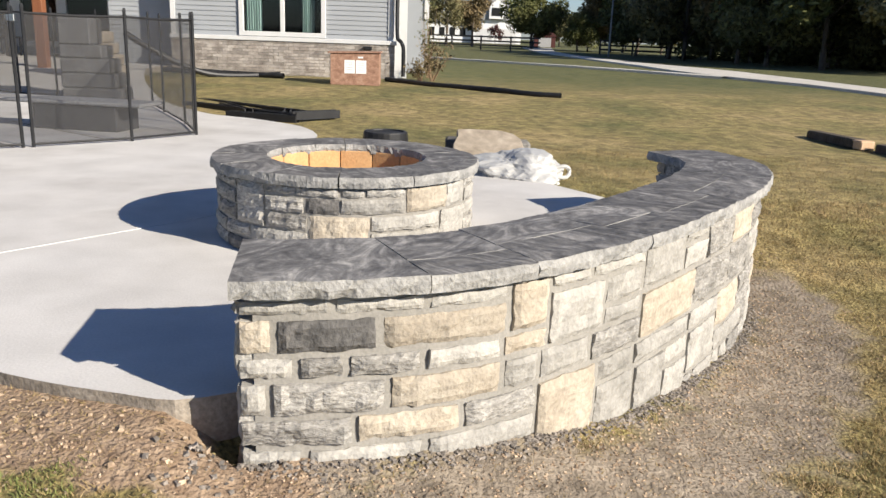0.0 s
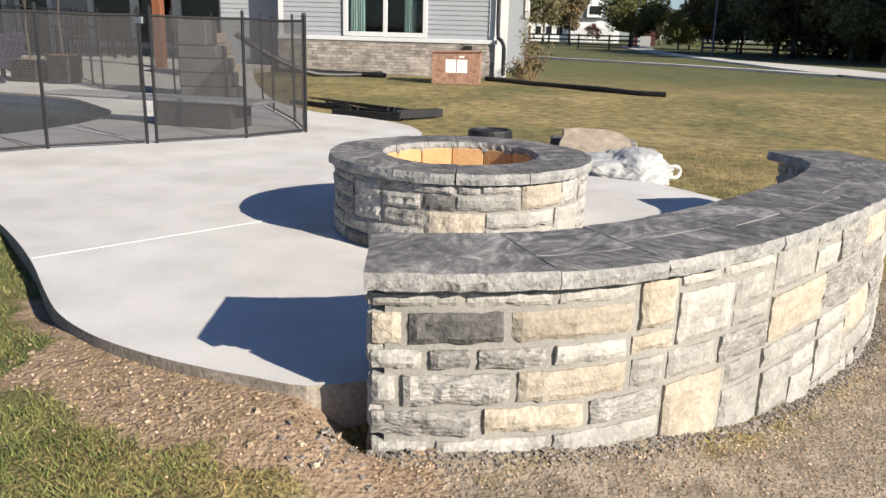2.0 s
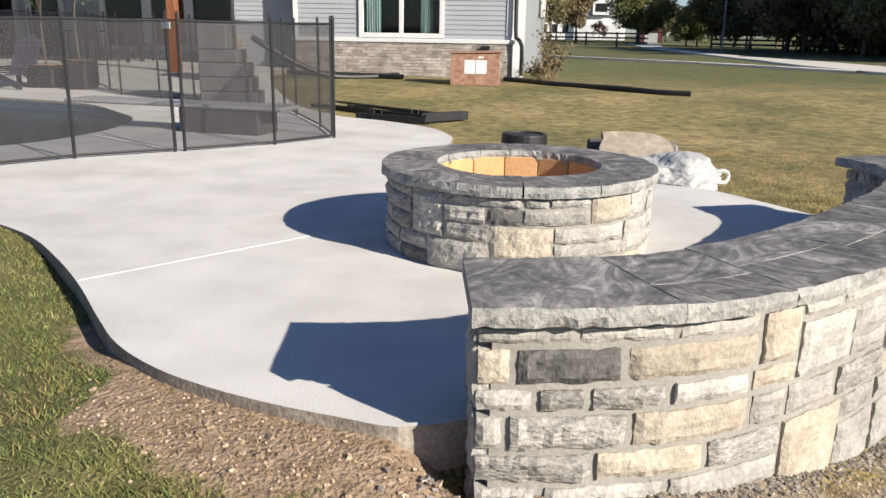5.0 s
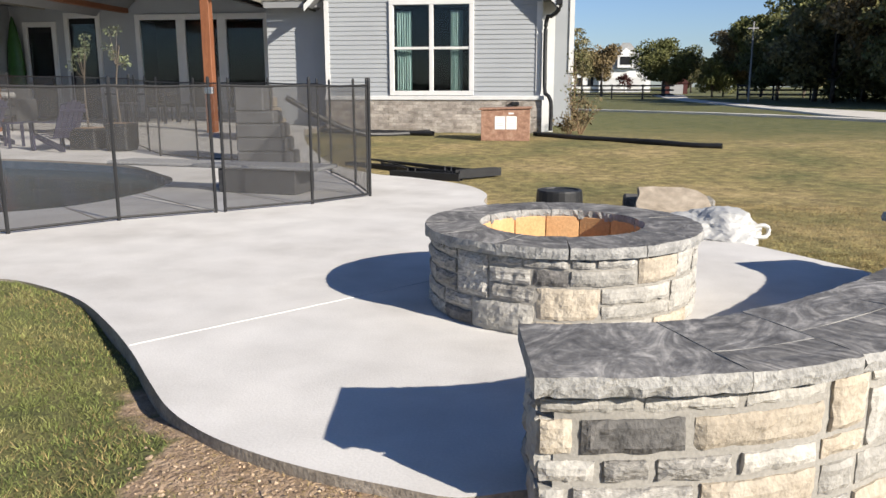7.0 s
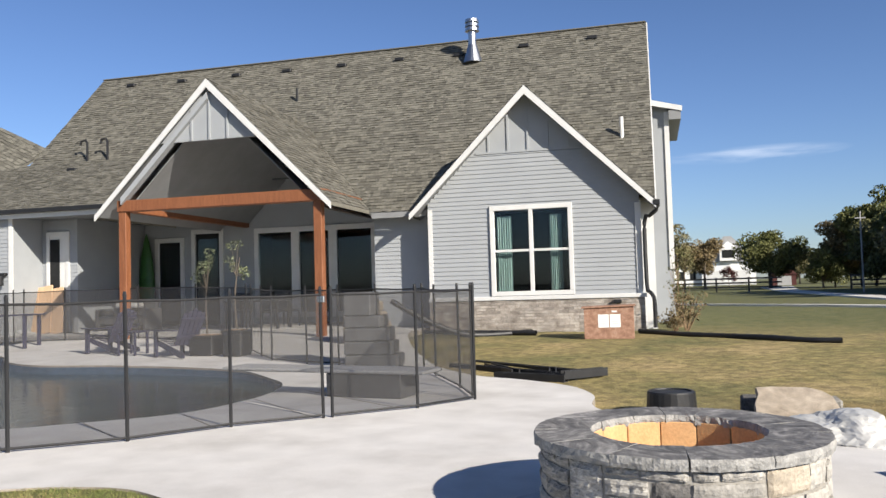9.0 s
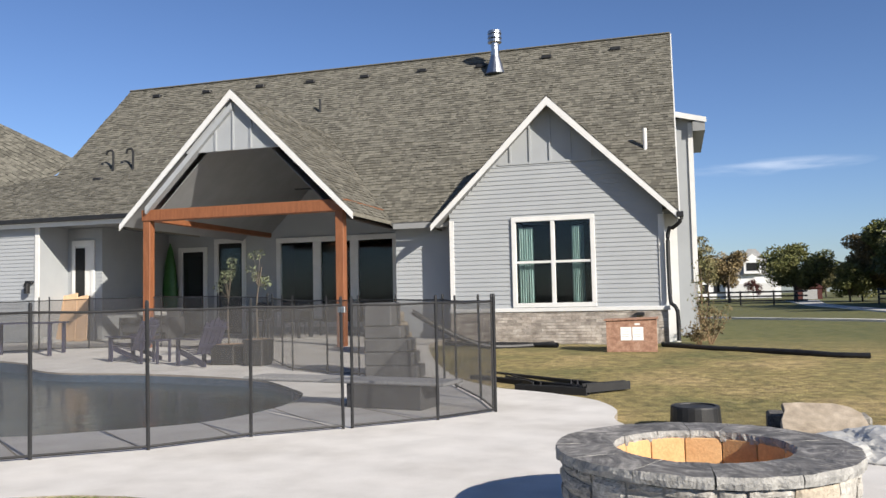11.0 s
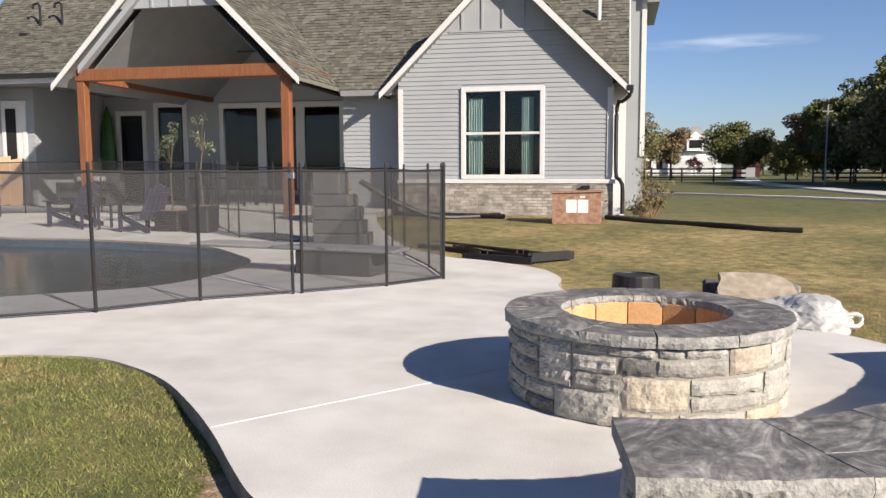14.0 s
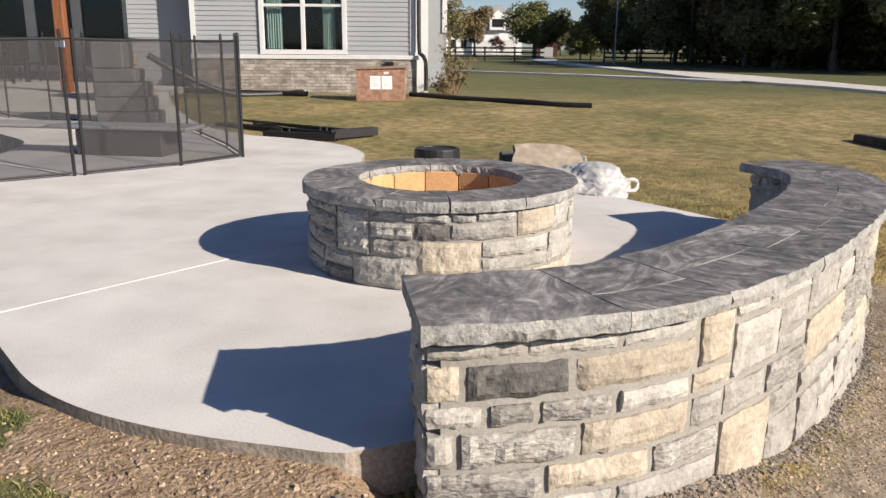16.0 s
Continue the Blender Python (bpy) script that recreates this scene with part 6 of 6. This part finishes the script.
for k in range(150):
    q = rw.random()
    x, y = 22 - 4 * q + rw.uniform(1.0, 12), 36 + 36 * q + rw.uniform(-2, 2)
    cs.append((x, y, rw.uniform(0.3, 2.6), rw.uniform(0.9, 1.7)))
t = thing("undergrowth", Matrix(), "dense dark scrub below the trees of the wood", "undergrowth", kind="stuff")
leaf_mesh("scrub", leaf_cloud(cs, 42000, 0.22, 61), M_leafd, t)
for height, spread, trunk, seed, leaf, count, size, label, low, x, y in (
        (6.2, 3.7, 0.24, 41, M_leaf, 17000, 0.15, "round green tree beside the far barn", 0.22, 9.0, 96),
        (6.6, 3.3, 0.22, 42, M_leafb, 12000, 0.14, "thin olive-brown tree before the white farmhouse", 0.25, 2.3, 104),
        (4.0, 2.2, 0.12, 43, M_leaf, 7000, 0.13, "small green tree beside the driveway", 0.12, 13.4, 90),
        (8.0, 3.0, 0.2, 44, M_leaf2, 6000, 0.15, "thinning brown tree behind the house corner", 0.2, -1.0, 100),
        (3.2, 1.3, 0.08, 45, M_red, 1500, 0.12, "small reddish tree in front of the farmhouse", 0.25, 6.6, 132)):
    t = make_tree("tree", height, spread, trunk, seed, leaf, count, size, label, low)
    t.matrix_basis = Matrix.Translation((x, y, -0.1))
for k, (x, y, s) in enumerate(((15.0, 93, 0.72), (17.2, 91, 1.0), (19.4, 88, 1.2), (22.5, 90, 1.25), (19.5, 96, 1.2))):
    c = copy_thing(wood[(0, 3, 1, 0, 2)[k]], Matrix.Translation((x, y, -0.1)) @ Matrix.Rotation(k * 1.7, 4, "Z"))
    c.scale = (s, s, s)
for k, (x, y, s) in enumerate(((19, 150, 1.0), (24, 150, 0.9), (29, 140, 1.1), (36, 130, 1.2), (-9, 118, 1.0), (44, 120, 1.2), (52, 110, 1.2), (15, 190, 1.1), (23, 200, 1.0), (31, 190, 1.2), (-6, 200, 1.0), (-14, 190, 1.1))):
    c = copy_thing(wood[k % 3], Matrix.Translation((x, y, -0.1)) @ Matrix.Rotation(k * 1.3, 4, "Z"))
    c.scale = (s, s, s)


# ---- ground cover ----
def inside(px, py, poly):
    c = np.zeros(len(px), bool)
    n = len(poly)
    for i in range(n):
        (x0, y0), (x1, y1) = poly[i], poly[(i + 1) % n]
        hit = ((y0 > py) != (y1 > py)) & (px < (x1 - x0) * (py - y0) / ((y1 - y0) or 1e-9) + x0)
        c ^= hit
    return c


def grass_blades():
    r = np.random.RandomState(11)
    px, py = [], []
    for x0, x1, y0, y1, n in ((-4.6, -0.9, 1.4, 4.9, 130000), (-6.5, -4.0, 2.6, 4.9, 20000), (-1.6, 2.4, 1.5, 3.4, 52000), (1.2, 4.0, 2.4, 7.0, 90000), (0.0, 4.6, 6.0, 9.5, 32000)):
        px.append(r.uniform(x0, x1, n)), py.append(r.uniform(y0, y1, n))
    px, py = np.concatenate(px), np.concatenate(py)
    edge = spline([(x, y, 0) for x, y in SLAB], 0.06)
    right = spline([(x, y, 0) for x, y in SLAB_R], 0.08)
    outer = [(p.x, p.y) for p in right] + [(-6.3, 19.6), (-24, 19.6), (-24, 1.5), (-10, 2.4)] + [(p.x, p.y) for p in edge[::-1]]
    keep = ~inside(px, py, outer)
    px, py = px[keep], py[keep]
    wall = Line(WALL)
    wp = np.array([(p.x, p.y) for p in wall.p[::6]])
    d = np.min(np.hypot(px[:, None] - wp[None, :, 0], py[:, None] - wp[None, :, 1]), axis=1)
    keep = d > 0.24
    px, py, d = px[keep], py[keep], d[keep]
    green, straw = [], []
    for x, y in zip(px, py):
        so, di = bare(x, y) if -3 < x < 3.5 and y < 7 else (0, 0)
        gone = max(so, di) + 0.45 * noise.noise(Vector((x * 5, y * 5, 2)))
        if r.rand() < min(0.74, max(0, gone * 1.4 - 0.25)):
            continue
        flat = gone > 0.45
        tuft = noise.noise(Vector((x * 11, y * 11, 6))) + 0.6 * noise.noise(Vector((x * 27, y * 27, 3)))
        if not flat and tuft < -0.16 and r.rand() < 0.65:
            continue
        h = r.uniform(0.003, 0.012) if flat else r.uniform(0.008, 0.026) * (1.0 + 0.9 * max(0.0, tuft))
        a, w, b = r.uniform(0, 6.28), r.uniform(0.0012, 0.003), r.uniform(0, 6.28)
        reach = r.uniform(0.01, 0.04) if flat else h * r.uniform(0.2, 1.3)
        z = lawn_z(x, y) - 0.002
        tri = ((x - math.cos(a) * w, y - math.sin(a) * w, z), (x + math.cos(a) * w, y + math.sin(a) * w, z), (x + math.cos(b) * reach, y + math.sin(b) * reach, z + h))
        (straw if x >= -0.9 or flat or r.rand() < 0.16 + 0.5 * noise.noise(Vector((x * 2.2, y * 2.2, 11))) else green).extend(tri)
    for material, out, label in ((M_blade, green, "short green lawn grass by the patio"), (M_straw, straw, "short straw-coloured autumn grass and dry clippings")):
        me = bpy.data.meshes.new("grass")
        me.from_pydata(out, [], [(k, k + 1, k + 2) for k in range(0, len(out), 3)])
        me.materials.append(material)
        tagged(new("grass", me), label, "grass", kind="stuff")


grass_blades()


def crumbs(name, material, pts, label):
    """Broken stones: squashed uneven boxes."""
    r = random.Random(len(pts))
    vs, fs = [], []
    for x, y, s in pts:
        z = lawn_z(x, y)
        b = len(vs)
        rot = Matrix.Rotation(r.uniform(0, 6.28), 3, "Z") @ Matrix.Rotation(r.uniform(-0.6, 0.6), 3, "X")
        for cx, cy, cz in ((-1, -1, -1), (1, -1, -1), (1, 1, -1), (-1, 1, -1), (-1, -1, 1), (1, -1, 1), (1, 1, 1), (-1, 1, 1)):
            v = rot @ Vector((cx * s * r.uniform(0.5, 1.1), cy * s * r.uniform(0.4, 0.9), cz * s * r.uniform(0.3, 0.7)))
            vs.append((x + v.x, y + v.y, z + v.z + s * 0.25))
        fs += [tuple(b + i for i in f) for f in ((0, 3, 2, 1), (4, 5, 6, 7), (0, 1, 5, 4), (1, 2, 6, 5), (2, 3, 7, 6), (3, 0, 4, 7))]
    me = bpy.data.meshes.new(name)
    me.from_pydata(vs, [], fs)
    me.materials.append(material)
    tagged(new(name, me), label, name, kind="stuff")


rp = random.Random(15)
wall_line = Line(WALL)
pts = []
for _ in range(1700):
    s = rp.uniform(-0.1, wall_line.length)
    q = wall_line.map(max(0.0, s), 0.2 + abs(rp.gauss(0, 0.035)), 0)
    pts.append((q.x + rp.uniform(-0.02, 0.02), q.y, rp.uniform(0.003, 0.009)))
for _ in range(45):
    pts.append((rp.gauss(-0.64, 0.09), rp.gauss(2.40, 0.06), rp.uniform(0.004, 0.011)))
crumbs("rubble", M_pebble, pts, "grey mortar crumbs and stone chips along the wall foot")
pts = []
for _ in range(600):
    u = rp.random()
    x, y = -0.65 - 1.1 * u + rp.gauss(0, 0.10), 2.28 + 0.42 * u + rp.gauss(0, 0.13)
    pts.append((x, y, rp.uniform(0.002, 0.006) if rp.random() < 0.93 else rp.uniform(0.007, 0.013)))
for _ in range(3800):
    q = wall_line.map(rp.uniform(0.0, wall_line.length), 0.24 + abs(rp.gauss(0, 0.30)), 0)
    pts.append((q.x, q.y, rp.uniform(0.0015, 0.006)))
crumbs("clods", M_clod, pts, "loose brown soil clods and pale stones by the patio edge")
